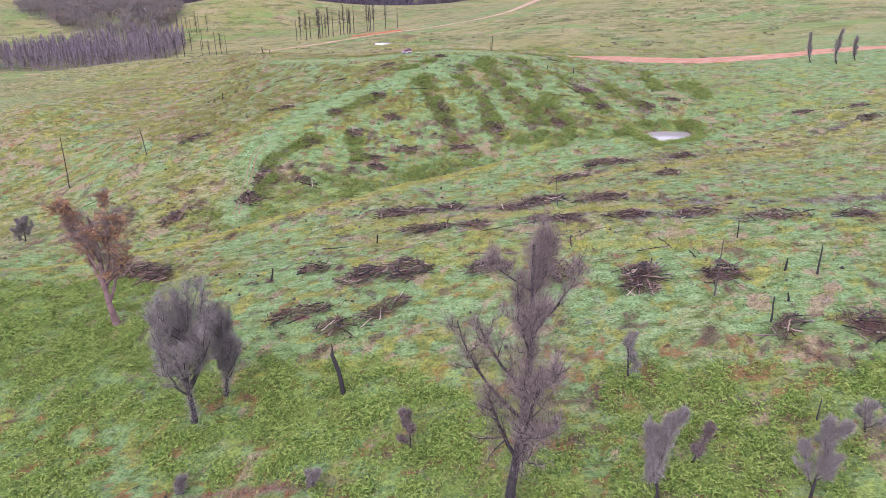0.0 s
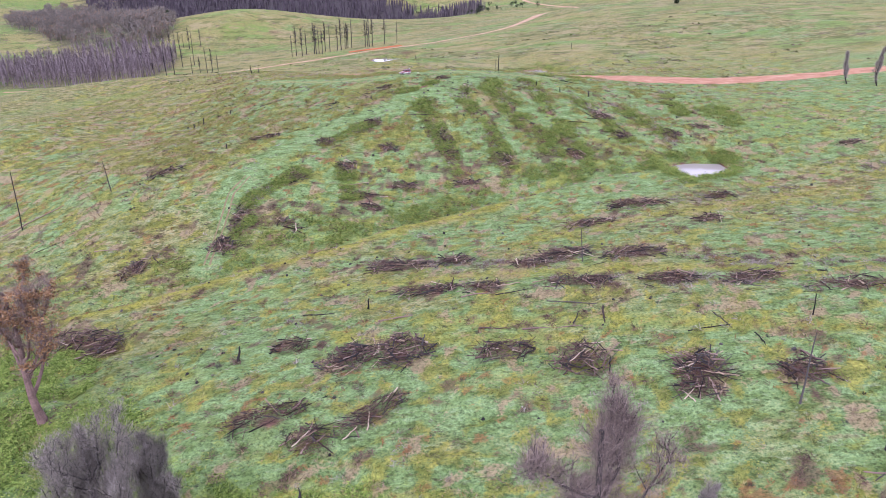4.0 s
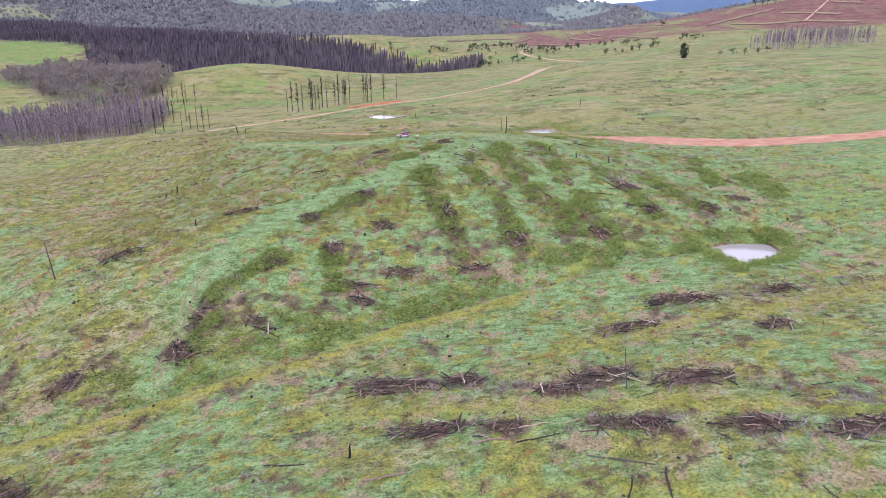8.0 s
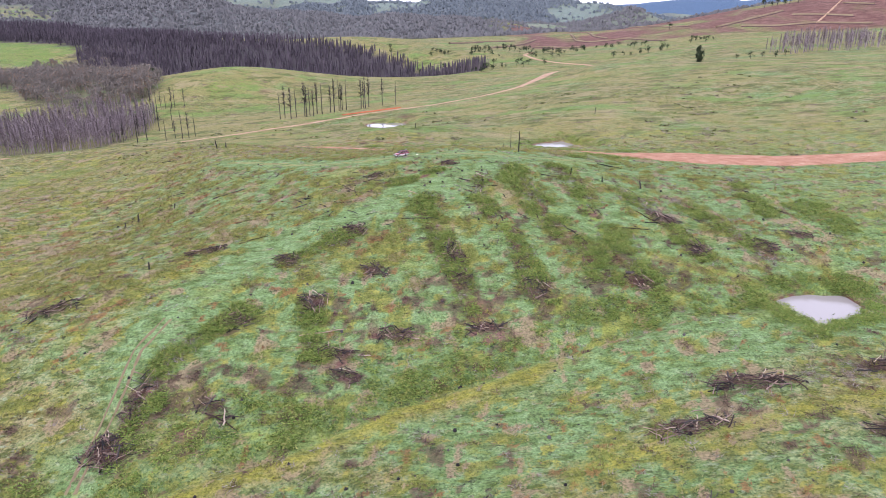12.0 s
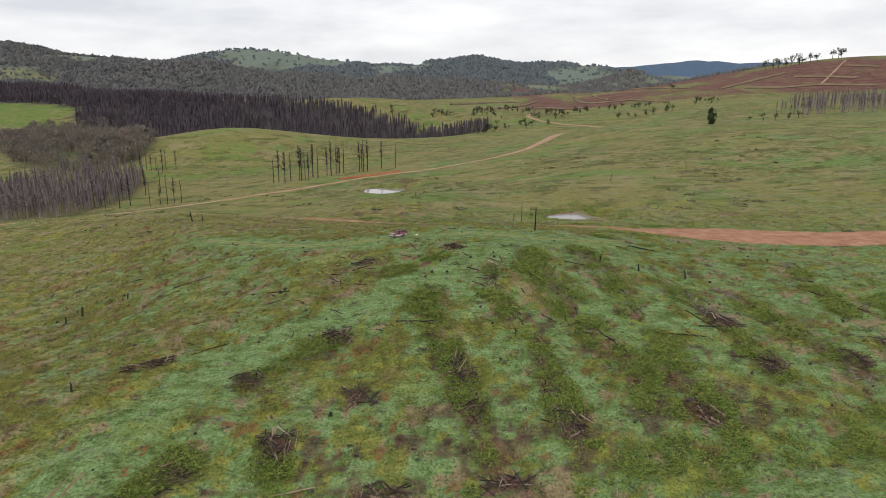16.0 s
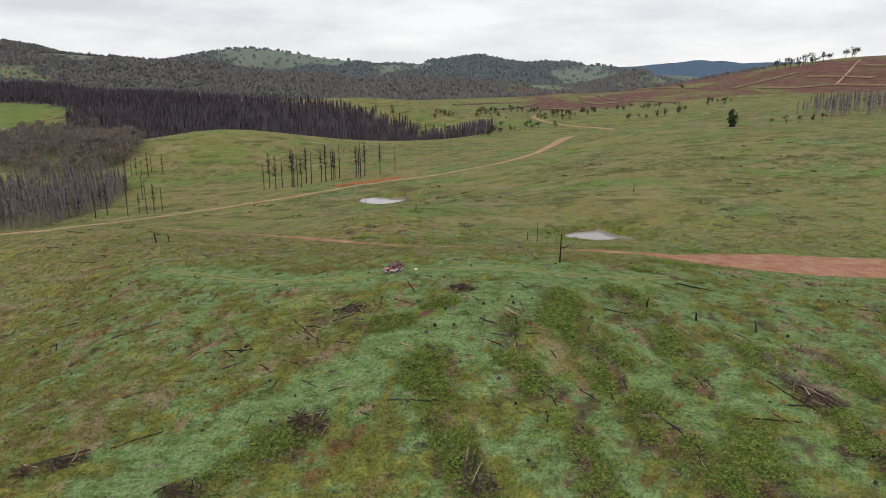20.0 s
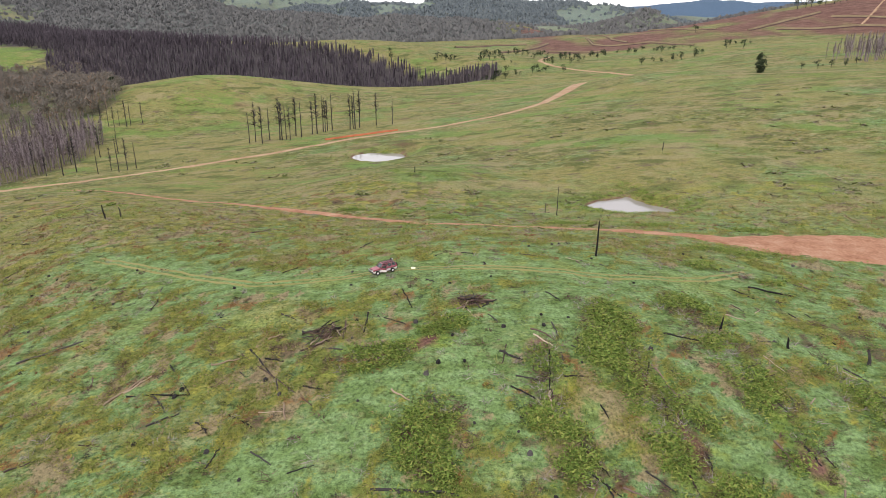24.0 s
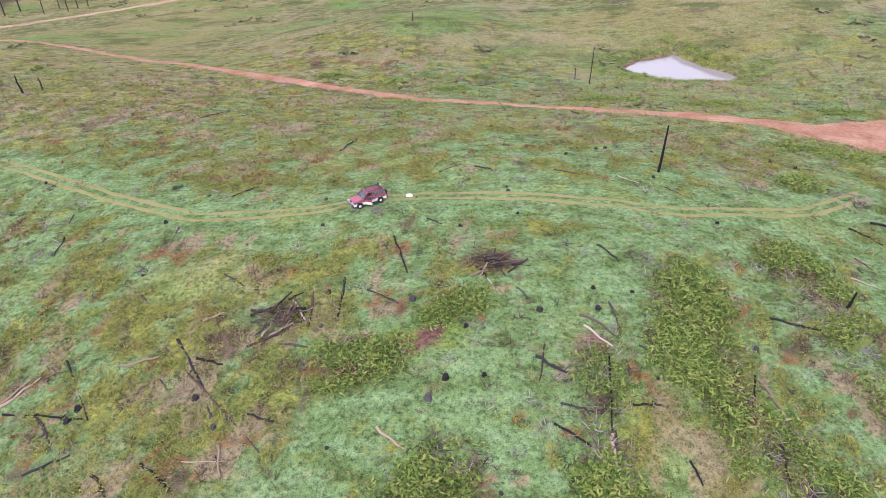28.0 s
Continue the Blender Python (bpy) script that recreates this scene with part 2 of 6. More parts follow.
M_DEADLEAF = varied("scorched_leaves", [(0.1, (0.12, 0.062, 0.03)), (0.5, (0.25, 0.135, 0.062)), (0.9, (0.37, 0.24, 0.135))], 0.3, 0.85, "island", 0)
M_LEAF = varied("bramble_leaves", [(0.2, (0.075, 0.06, 0.03)), (0.31, (0.045, 0.07, 0.013)), (0.43, (0.1, 0.155, 0.03)), (0.55, (0.17, 0.235, 0.048)), (0.66, (0.23, 0.25, 0.06)), (0.8, (0.28, 0.27, 0.1))], 0.4, 0.75, "island", 0, weight=0.38, spec=0.1)
M_HERB = varied("mixed_herbs", [(0.24, (0.05, 0.066, 0.015)), (0.38, (0.12, 0.14, 0.03)), (0.49, (0.225, 0.215, 0.04)), (0.58, (0.14, 0.16, 0.042)), (0.68, (0.25, 0.19, 0.105)), (0.8, (0.18, 0.08, 0.032))], 0.3, 0.9, "island", 0, weight=0.36)
M_FROND = varied("bright_bracken", [(0.25, (0.04, 0.068, 0.012)), (0.4, (0.095, 0.15, 0.026)), (0.55, (0.18, 0.25, 0.048)), (0.74, (0.24, 0.285, 0.075))], 0.35, 0.8, "island", 0, weight=0.38, spec=0.1)
M_YELLEAF = varied("flowering_yellow_shrub", [(0.1, (0.12, 0.14, 0.02)), (0.5, (0.26, 0.24, 0.04)), (0.9, (0.4, 0.34, 0.06))], 0.08, 0.8, "island", 0)
M_TUFT = varied("grass_tufts", [(0.05, (0.075, 0.095, 0.028)), (0.3, (0.14, 0.175, 0.05)), (0.55, (0.215, 0.225, 0.07)), (0.78, (0.285, 0.25, 0.115)), (0.97, (0.2, 0.135, 0.075))], 0.06, 0.9, "island", 0)
M_DEADGRASS = varied("pinkish_dead_grass", [(0.1, (0.13, 0.095, 0.06)), (0.5, (0.22, 0.165, 0.105)), (0.9, (0.3, 0.245, 0.17))], 0.1, 0.95, "island", 0)
M_HEATH = varied("olive_and_brown_heath", [(0.05, (0.09, 0.105, 0.036)), (0.35, (0.13, 0.15, 0.052)), (0.6, (0.18, 0.18, 0.068)), (0.8, (0.15, 0.115, 0.085)), (0.97, (0.2, 0.15, 0.095))], 0.03, 0.95, "island", 0)
M_RUSTFERN = varied("rust_brown_fern", [(0.1, (0.11, 0.045, 0.02)), (0.6, (0.2, 0.09, 0.035)), (0.95, (0.27, 0.16, 0.07))], 0.1, 0.9, "island", 0)
M_ROAD = varied("pale_dirt", [(0.3, (0.22, 0.125, 0.07)), (0.5, (0.33, 0.21, 0.13)), (0.72, (0.42, 0.3, 0.2))], 0.12, 0.95)
M_REDROAD = varied("red_dirt", [(0.3, (0.19, 0.08, 0.042)), (0.5, (0.31, 0.155, 0.092)), (0.72, (0.41, 0.26, 0.175))], 0.2, 0.95)
M_BRUSH = varied("dark_red_brown_brushwood", [(0.1, (0.028, 0.016, 0.013)), (0.5, (0.085, 0.05, 0.041)), (0.9, (0.2, 0.13, 0.105))], 0.3, 0.95, "island", 0)
M_SPURRUT = varied("faint_earth_rut", [(0.3, (0.12, 0.095, 0.05)), (0.5, (0.165, 0.125, 0.07)), (0.75, (0.19, 0.17, 0.08))], 0.4, 0.95)
M_CUT = varied("orange_cutting", [(0.3, (0.22, 0.06, 0.025)), (0.6, (0.36, 0.12, 0.05)), (0.8, (0.4, 0.2, 0.11))], 0.2, 0.95)
M_RUT = varied("worn_wheel_rut", [(0.3, (0.14, 0.145, 0.048)), (0.5, (0.215, 0.2, 0.07)), (0.75, (0.25, 0.195, 0.1))], 0.3, 0.95)
M_BANK = varied("contour_bank_soil", [(0.3, (0.15, 0.105, 0.065)), (0.6, (0.22, 0.175, 0.1)), (0.8, (0.27, 0.24, 0.14))], 0.05, 0.95)
# dark brown that stands for the shadow below the contour banks
M_BANKSHADE = varied("bank_shade_brown", [(0.3, (0.035, 0.02, 0.018)), (0.6, (0.075, 0.04, 0.034)), (0.8, (0.11, 0.06, 0.05))], 0.05, 0.95)
M_BURNTPINE = varied("burnt_plantation", [(0.1, (0.05, 0.041, 0.05)), (0.5, (0.085, 0.07, 0.082)), (0.9, (0.14, 0.115, 0.128))], 0.01, 0.95, "island", 0)
M_POLE = varied("grey_burnt_trunks", [(0.1, (0.07, 0.06, 0.06)), (0.5, (0.15, 0.125, 0.125)), (0.9, (0.25, 0.21, 0.2))], 0.05, 0.95, "island", 0)
M_STAND = varied("bare_purple_grey_branches", [(0.1, (0.105, 0.083, 0.09)), (0.5, (0.195, 0.155, 0.16)), (0.9, (0.31, 0.255, 0.255))], 0.05, 0.95, "island", 0)
M_GUM = varied("grey_brown_gum_leaves", [(0.2, (0.09, 0.082, 0.07)), (0.42, (0.14, 0.124, 0.105)), (0.58, (0.185, 0.16, 0.138)), (0.72, (0.25, 0.155, 0.095))], 0.045, 0.9, "island", 0, weight=0.3)
# both forest colours carry painted distance haze, bluer in the farther one
M_FOREST = varied("haze_tinted_forest", [(0.1, (0.125, 0.124, 0.126)), (0.5, (0.152, 0.15, 0.148)), (0.9, (0.182, 0.176, 0.168))], 0.012, 0.95, "island", 0)
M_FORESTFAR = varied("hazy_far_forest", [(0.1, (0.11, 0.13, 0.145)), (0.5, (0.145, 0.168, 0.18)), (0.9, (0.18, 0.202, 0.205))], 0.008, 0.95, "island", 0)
M_SHED = varied("white_sheet_metal", [(0.3, (0.7, 0.7, 0.69)), (0.7, (0.82, 0.82, 0.81))], 0.3, 0.5)
M_DARKTREE = varied("dark_evergreen_leaves", [(0.1, (0.012, 0.018, 0.01)), (0.6, (0.035, 0.05, 0.022)), (0.95, (0.07, 0.085, 0.04))], 0.05, 0.9, "island", 0)


def water_material():
    m, n, l, b = shader("muddy_pond_water", 0.06, 0, 0.5)
    b.inputs["Base Color"].default_value = (0.26, 0.235, 0.215, 1)
    co = n.new("ShaderNodeTexCoord").outputs["Object"]
    bp = n.new("ShaderNodeBump")
    bp.inputs["Strength"].default_value, bp.inputs["Distance"].default_value = 0.06, 0.02
    l.new(noise_node(n, l, co, 1.2), bp.inputs["Height"])
    l.new(bp.outputs["Normal"], b.inputs["Normal"])
    return m


M_WATER = water_material()


# ---- mesh helpers ----
def tri_mesh(name, v, f, smooth=False):
    v, f = np.asarray(v, np.float32).reshape(-1, 3), np.asarray(f, np.int32).reshape(-1, 3)
    me = bpy.data.meshes.new(name)
    me.vertices.add(len(v))
    me.vertices.foreach_set("co", v.ravel())
    me.loops.add(f.size)
    me.loops.foreach_set("vertex_index", f.ravel())
    me.polygons.add(len(f))
    me.polygons.foreach_set("loop_start", np.arange(0, f.size, 3, dtype=np.int32))
    me.update(calc_edges=True)
    me.polygons.foreach_set("use_smooth", np.full(len(f), smooth))
    return me


def join(pieces):
    """Several (verts, faces) as one."""
    vs, fs, k = [], [], 0
    for v, f in pieces:
        vs.append(np.asarray(v, float).reshape(-1, 3))
        fs.append(np.asarray(f, int).reshape(-1, 3) + k)
        k += len(vs[-1])
    return np.concatenate(vs), np.concatenate(fs)


def part(name, data, material, parent=None, label=""):
    """Links a bmesh, a mesh or a (verts, faces) pair as one mesh object under a thing or part."""
    if isinstance(data, bmesh.types.BMesh):
        me = bpy.data.meshes.new(name)
        data.to_mesh(me)
        data.free()
    elif isinstance(data, tuple):
        me = tri_mesh(name, *data)
    else:
        me = data
    if not me.materials:
        me.materials.append(material)
    ob = new(name, me)
    if parent:
        ob.parent = parent
    return tagged(ob, label)


def tube(pts, radii, sides=6, closed=True):
    """A tapered bent tube along points."""
    pts, radii = np.asarray(pts, float), np.asarray(radii, float)
    d = np.gradient(pts, axis=0)
    d /= np.linalg.norm(d, axis=1)[:, None] + 1e-9
    ref = np.array([0.31, 0.87, 0.38]) if abs(d[0] @ [0.31, 0.87, 0.38]) < 0.9 else np.array([1.0, 0, 0])
    a = np.cross(d, ref)
    a /= np.linalg.norm(a, axis=1)[:, None]
    b = np.cross(d, a)
    th = np.arange(sides) * 2 * np.pi / sides
    v = pts[:, None] + radii[:, None, None] * (np.cos(th)[None, :, None] * a[:, None] + np.sin(th)[None, :, None] * b[:, None])
    v, f = v.reshape(-1, 3), []
    for i in range(len(pts) - 1):
        for j in range(sides):
            p, q = i * sides + j, i * sides + (j + 1) % sides
            f += [(p, q, q + sides), (p, q + sides, p + sides)]
    if closed:
        v = np.concatenate([v, pts[:1], pts[-1:]])
        n = len(pts) * sides
        for j in range(sides):
            f += [((j + 1) % sides, j, n), (n - sides + j, n - sides + (j + 1) % sides, n + 1)]
    return v, np.array(f)


def scatter(proto, pos, scl, yaw, rng, tilt=0.0):
    """One merged (verts, faces) of a small prototype set at many places."""
    pos, n = np.asarray(pos, float), len(pos)
    scl = np.broadcast_to(np.asarray(scl, float).reshape(n, -1), (n, 3)) if np.ndim(scl) else np.full((n, 3), scl)
    which = rng.integers(0, len(proto), n)
    out = []
    for k, (v, f) in enumerate(proto):
        s = which == k
        if not s.any():
            continue
        c, d = np.cos(yaw[s])[:, None], np.sin(yaw[s])[:, None]
        w = v[None] * scl[s][:, None]
        x, y, z = w[..., 0] * c - w[..., 1] * d, w[..., 0] * d + w[..., 1] * c, w[..., 2]
        if tilt:
            x = x + z * rng.normal(0, tilt, (s.sum(), 1))
            y = y + z * rng.normal(0, tilt, (s.sum(), 1))
        w = np.stack([x, y, z], -1) + pos[s][:, None]
        out.append((w.reshape(-1, 3), (f[None] + (np.arange(s.sum()) * len(v))[:, None, None]).reshape(-1, 3)))
    return join(out)


def value_noise(x, y, size, seed):
    """Smooth noise from 0 to 1 with features of that many metres."""
    x, y = np.asarray(x, float) / size, np.asarray(y, float) / size
    i, j = np.floor(x).astype(np.int64), np.floor(y).astype(np.int64)
    u, v = x - i, y - j
    u, v = u * u * (3 - 2 * u), v * v * (3 - 2 * v)

    def h(a, b):
        k = (a * 374761393 + b * 668265263 + seed * 974711) & 0x7FFFFFFF
        k = ((k ^ (k >> 13)) * 1274126177) & 0x7FFFFFFF
        return ((k ^ (k >> 16)) & 0xFFFF) / 65535.0

    return (h(i, j) * (1 - u) + h(i + 1, j) * u) * (1 - v) + (h(i, j + 1) * (1 - u) + h(i + 1, j + 1) * u) * v


def fractal(x, y, size, seed):
    return 0.5 * value_noise(x, y, size, seed) + 0.3 * value_noise(x, y, size / 2.3, seed + 7) + 0.2 * value_noise(x, y, size / 5.1, seed + 13)


def path_distance(x, y, line):
    """How far places lie from a bent line in the plan."""
    best = np.full(np.shape(x), 1e9)
    for (ax, ay), (bx, by) in zip(line[:-1], line[1:]):
        dx, dy = bx - ax, by - ay
        k = np.clip(((x - ax) * dx + (y - ay) * dy) / (dx * dx + dy * dy), 0, 1)
        best = np.minimum(best, np.hypot(x - ax - k * dx, y - ay - k * dy))
    return best


# ---- the lie of the land ----
# round swells and hollows: x, y, radius, height
LAND_NEAR = [(0, 310, 50, 13.8), (-90, 160, 50, -18.3), (12, 213, 32, -10.2), (-46, 59, 32, -11.2), (-103, 386, 32, 9.1), (-65, 232, 32, 1.5), (90, 100, 50, 1.6), (-180, 220, 50, -11), (-26, 443, 32, 9.2), (-84, 328, 32, 6.2), (70, 462, 32, 3.1), (89, 328, 32, -0.2), (-142, 424, 32, 7.6), (31, 405, 32, -3.1)]
LAND_NEAR += [(108, 213, 32, -6.6), (180, 460, 50, -5.5), (12, 117, 32, -4.8), (-103, 78, 32, -9.4), (-180, 290, 32, 8.8), (-122, 309, 32, -4.8), (-103, 232, 32, 6.7), (-26, 174, 32, -3.8), (31, 59, 32, -4.9), (70, 251, 32, -2.5), (70, 174, 32, -2.6), (146, 366, 32, -2.9), (-180, 386, 32, -4.6), (-142, 194, 32, -7), (-84, 270, 32, -2.9)]
LAND_WIDE = [(340, 640, 200, 27.9), (-344, 580, 130, -20.7), (40, 1420, 300, 18.2), (-32, 736, 130, -8.1), (358, 190, 130, 21.7), (-266, 970, 130, 18.9), (-500, 736, 130, -21.8), (-500, 1420, 300, 5.7), (-180, 472, 80, -6), (-188, 736, 130, -12.6), (-344, 346, 130, -17.9), (124, 970, 130, -5.6), (-36, 472, 80, -7), (514, 736, 130, 6), (124, 1594, 130, 4.9)]
LAND_NEAR += [(-188, 250, 38, -1.0), (-188, 294, 38, -1.6), (-144, 294, 38, -1.3), (-276, 338, 38, 1.0), (-232, 338, 38, -1.3), (-188, 338, 38, 1.6), (-144, 338, 38, 1.8), (-320, 382, 38, 1.6), (-276, 382, 38, 2.9), (-188, 382, 38, 0.7), (-276, 426, 38, 2.7), (-232, 426, 38, 6.4), (-188, 426, 38, 7.0), (-144, 426, 38, -2.7), (-232, 470, 38, -1.3), (-188, 470, 38, 2.4), (-144, 470, 38, 2.5)]
BASE_LEVEL = 4.5
# the hills and hollows beyond the valley road
LAND_FAR = [(900, 1500, 350, 106.9), (-280, 1110, 120, -69.6), (-80, 1040, 60, -51.6), (-560, 1110, 120, -18.7), (1100, 2100, 350, 37.9), (-240, 840, 60, 14.6), (-600, 1500, 200, 21.9), (420, 970, 120, 13), (-210, 1250, 120, 30.8), (700, 1180, 120, -16.4), (350, 760, 120, -5.4), (210, 1320, 120, -12.8), (-960, 1500, 200, 15.9), (-700, 1110, 120, -12.2), (1200, 1980, 200, 35.8), (-200, 760, 60, -3.6), (160, 760, 60, 8.3), (140, 900, 120, -4.7)]
# far ridges: distance, breadth of the near and far sides, then the crest as x and height
RIDGES = [
    (1720, 400, 300, [(-1500, 62), (-874, 52), (-624, 34), (-461, 24), (-247, 26), (-58, 28), (130, 33), (255, 44), (600, 36), (900, 20)]),
    (1930, 240, 200, [(-1300, 20), (-1035, 50), (-942, 88), (-866, 109), (-792, 118), (-719, 122), (-647, 117), (-575, 109), (-503, 101), (-430, 97), (-358, 90), (-285, 80), (-140, 78), (6, 82), (79, 75), (152, 66), (225, 52), (298, 38), (371, 36), (600, 20)]),
    (2350, 420, 300, [(-2700, 170), (-1900, 205), (-1440, 191), (-1350, 182), (-1260, 166), (-1160, 156), (-1060, 146), (-960, 140), (-880, 120), (-700, 60)]),
    (2350, 260, 250, [(300, 40), (440, 66), (545, 92), (615, 108), (690, 80), (760, 62), (1000, 40)]),
    (3000, 420, 300, [(-800, 110), (-463, 138), (-367, 150), (-225, 142), (-130, 150), (12, 163), (131, 176), (249, 158), (321, 146), (486, 152), (604, 150), (700, 137), (795, 122), (1000, 60)]),
    (3600, 480, 400, [(-2000, 120), (-1500, 170), (-1335, 204), (-1190, 226), (-1045, 246), (-900, 236), (-730, 213), (-560, 178), (-440, 168), (0, 150), (600, 110)]),
    (4800, 420, 400, [(-1500, 60), (600, 150), (1266, 196), (1458, 215), (1766, 230), (2000, 208), (2231, 216), (2423, 223), (3200, 210), (4000, 150)]),
]
CREEK = [(-200, 175), (-140, 150), (-87, 127), (-67, 113), (-50, 95), (-37, 89), (-28, 84), (-16, 81), (-8, 75), (5, 66), (25, 52), (60, 30)]
GULLY = [(-120, 160), (-75, 172), (-51, 182), (-30, 191), (-12, 203), (17, 216), (45, 224), (70, 229)]
# ponds: middle, level and the corners of the shore
PONDS = [
    (82.5, 229.0, 0.2, [(73.1, 233.4), (77.7, 235.5), (84.8, 236.5), (90.3, 235.6), (90.6, 230.2), (87.6, 225.8), (83.2, 223.2), (79, 222), (76.2, 219.5), (75.2, 223), (73.8, 228.1)]),
    (55.0, 408.0, 4.4, [(40.3, 409.6), (48.3, 416.4), (54.2, 419), (56.4, 422.5), (58.2, 416.2), (60.9, 410.5), (67, 401.6), (63.0, 398.2), (54.3, 399.6), (45.3, 403.6)]),
    (-42.0, 544.0, -5.5, [(-56, 543.6), (-47, 555), (-40, 552), (-33.3, 554), (-28, 545.3), (-34.0, 532), (-49, 532)]),
]
WINDROWS = [
    [(-8, 279), (-10, 271), (-4, 257), (0, 246), (3, 231)], [(8, 287), (7, 274), (12, 263), (17, 249), (21, 234)], [(17, 299), (19, 286), (22, 275), (27, 264), (36, 241)],
    [(33, 302), (36, 290), (36, 282), (40, 262), (46, 236)], [(51, 286), (59, 268), (62, 252)], [(92, 307), (90, 276)], [(-47, 226), (-58, 212), (-60, 190)],
    [(-32, 231), (-28, 215)], [(-26, 259), (-40, 246)], [(-21, 285), (-14, 286), (-5, 290)], [(45, 322), (54, 320)], [(66, 283), (75, 262), (80, 250)],
]
WINDROW_HALF = [3.8, 3.4, 4.6, 3.6, 3.6, 3.2, 3.2, 3.2, 2.6, 3.6, 4.4, 3.6]
TERRACE_ROWS = [[(-34, 181), (0, 172), (18, 164), (45, 161), (72, 148), (105, 145)], [(-12, 156), (20, 153), (45, 146), (70, 139), (98, 133)], [(36, 187), (55, 199), (80, 203), (115, 214), (150, 222)]]


def pond_reach(x, y, pond):
    """1 at the pond's edge, less inside."""
    px, py, level, shore = pond
    a = np.array([math.atan2(q - py, p - px) for p, q in shore])
    r = np.array([math.hypot(p - px, q - py) for p, q in shore])
    k = np.argsort(a)
    dx, dy = x - px, y - py
    th = np.arctan2(dy, dx)
    return np.hypot(dx, dy) / (np.interp(th, a[k], r[k], period=2 * np.pi) * (1 + 0.03 * np.sin(9 * th + px)))


def land(x, y):
    x, y = np.asarray(x, float), np.asarray(y, float)
    z = np.full(x.shape, BASE_LEVEL)
    for cx, cy, r, h in LAND_NEAR + LAND_WIDE + LAND_FAR:
        z += h * np.exp(-((x - cx) ** 2 + (y - cy) ** 2) / (2 * r * r))
    far = np.clip((y - 1600) / 300, 0, 1)
    tops = [z]
    for mid, front, back, crest in RIDGES:
        q = (y - mid) / (1.25 * np.where(y < mid, front, back))
        tops.append((np.interp(x, [c[0] for c in crest], [c[1] for c in crest]) + 50) * np.exp(-q * q) - 50)
    z = 5 * np.log(sum(np.exp(t / 5) for t in tops))
    spurs = np.abs(value_noise(x + 0.25 * y, y * 0.35, 170, 5) - 0.5) - 0.25
    z += far * (spurs * 34 * np.clip((z - 40) / 60, 0, 1) + (fractal(x, y, 150, 6) - 0.5) * 9)
    near = np.clip((900 - y) / 400, 0, 1)
    z += near * ((fractal(x, y, 14, 1) - 0.5) * 0.9 + (value_noise(x, y, 3.1, 2) - 0.5) * 0.3)
    boggy = np.maximum(np.exp(-((path_distance(x, y, CREEK) / 24) ** 2)), 0.8 * np.clip((-x - 45) / 20, 0, 1) * np.clip((165 - y) / 30, 0, 1))
    z += boggy * (2.6 * (fractal(x * 0.6, y, 9, 3) - 0.5) - 1.6 * np.clip(0.12 - np.abs(value_noise(x * 0.5, y, 13, 4) - 0.5), 0, 1) / 0.12)
    z -= 1.7 * np.exp(-((path_distance(x, y, CREEK) / 3.2) ** 2)) + 1.3 * np.exp(-((path_distance(x, y, GULLY) / 2.2) ** 2))
    for pond in PONDS:
        q, level = pond_reach(x, y, pond), pond[2]
        s = np.clip((q - 1.0) / 0.9, 0, 1)
        s = s * s * (3 - 2 * s)
        bank = level + np.clip((q - 1) * 4, -1.5, 0.9)
        z = np.where(q < 1.9, bank * (1 - s) + z * s, z)
    return z


def steps(lo, hi, fine_lo, fine_hi, fine, grow):
    """Coordinates, evenly fine in the middle and growing outwards."""
    mid = list(np.arange(fine_lo, fine_hi + fine, fine))
    s, v, up = fine, mid[-1], []
    while v < hi:
        s *= grow
        v += s
        up.append(v)
    s, v, down = fine, mid[0], []
    while v > lo:
        s *= grow
        v -= s
        down.append(v)
    return np.array(down[::-1] + mid + up)


GX = steps(-3800, 3800, -185, 135, 1.4, 1.04)
GY = steps(-350, 5400, 50, 424, 1.4, 1.028)
gx, gy = np.meshgrid(GX, GY)
GZ = land(gx, gy)


def on_ground(x, y):
    """The height of the ground sheet."""
    x, y = np.asarray(x, float), np.asarray(y, float)
    i = np.clip(np.searchsorted(GX, x) - 1, 0, len(GX) - 2)
    j = np.clip(np.searchsorted(GY, y) - 1, 0, len(GY) - 2)
    u, v = (x - GX[i]) / (GX[i + 1] - GX[i]), (y - GY[j]) / (GY[j + 1] - GY[j])
    return (GZ[j, i] * (1 - u) + GZ[j, i + 1] * u) * (1 - v) + (GZ[j + 1, i] * (1 - u) + GZ[j + 1, i + 1] * u) * v


CAR_TRACK = [(53, 322), (41, 314), (23, 311), (1, 314), (-11, 315), (-24, 313), (-40, 314), (-56, 323), (-85, 341)]
SPUR_TRACK = [(-63, 183), (-64, 205), (-65, 215), (-62, 225), (-55, 238), (-48, 250), (-37, 258), (-18, 274), (-11, 280), (-3, 285), (6, 291), (14, 300), (16, 309)]


# raked soil and litter round the heaps: x, y, radius
DEBRIS = [(-26, 259, 2.6), (-41, 246, 2.6), (-19, 242, 2.6), (-32, 230, 3.2), (-47, 224, 3), (-1, 252, 4), (0, 245, 3.4), (3, 238, 3), (16, 246, 3), (19, 238, 5), (26, 236, 3.5), (43, 239, 4), (40, 247, 3)]
DEBRIS += [(62, 253, 3.4), (57, 268, 3.6), (80, 256, 3.6), (-13, 222, 4), (7, 225, 3.6), (-23, 213, 4.5), (-60, 191, 4.5), (-61, 203, 3.5), (-11, 172, 5), (28, 166, 5), (42, 162, 4), (-9, 130, 4), (40, 113, 3), (54, 112, 2.6), (23, 122, 3)]


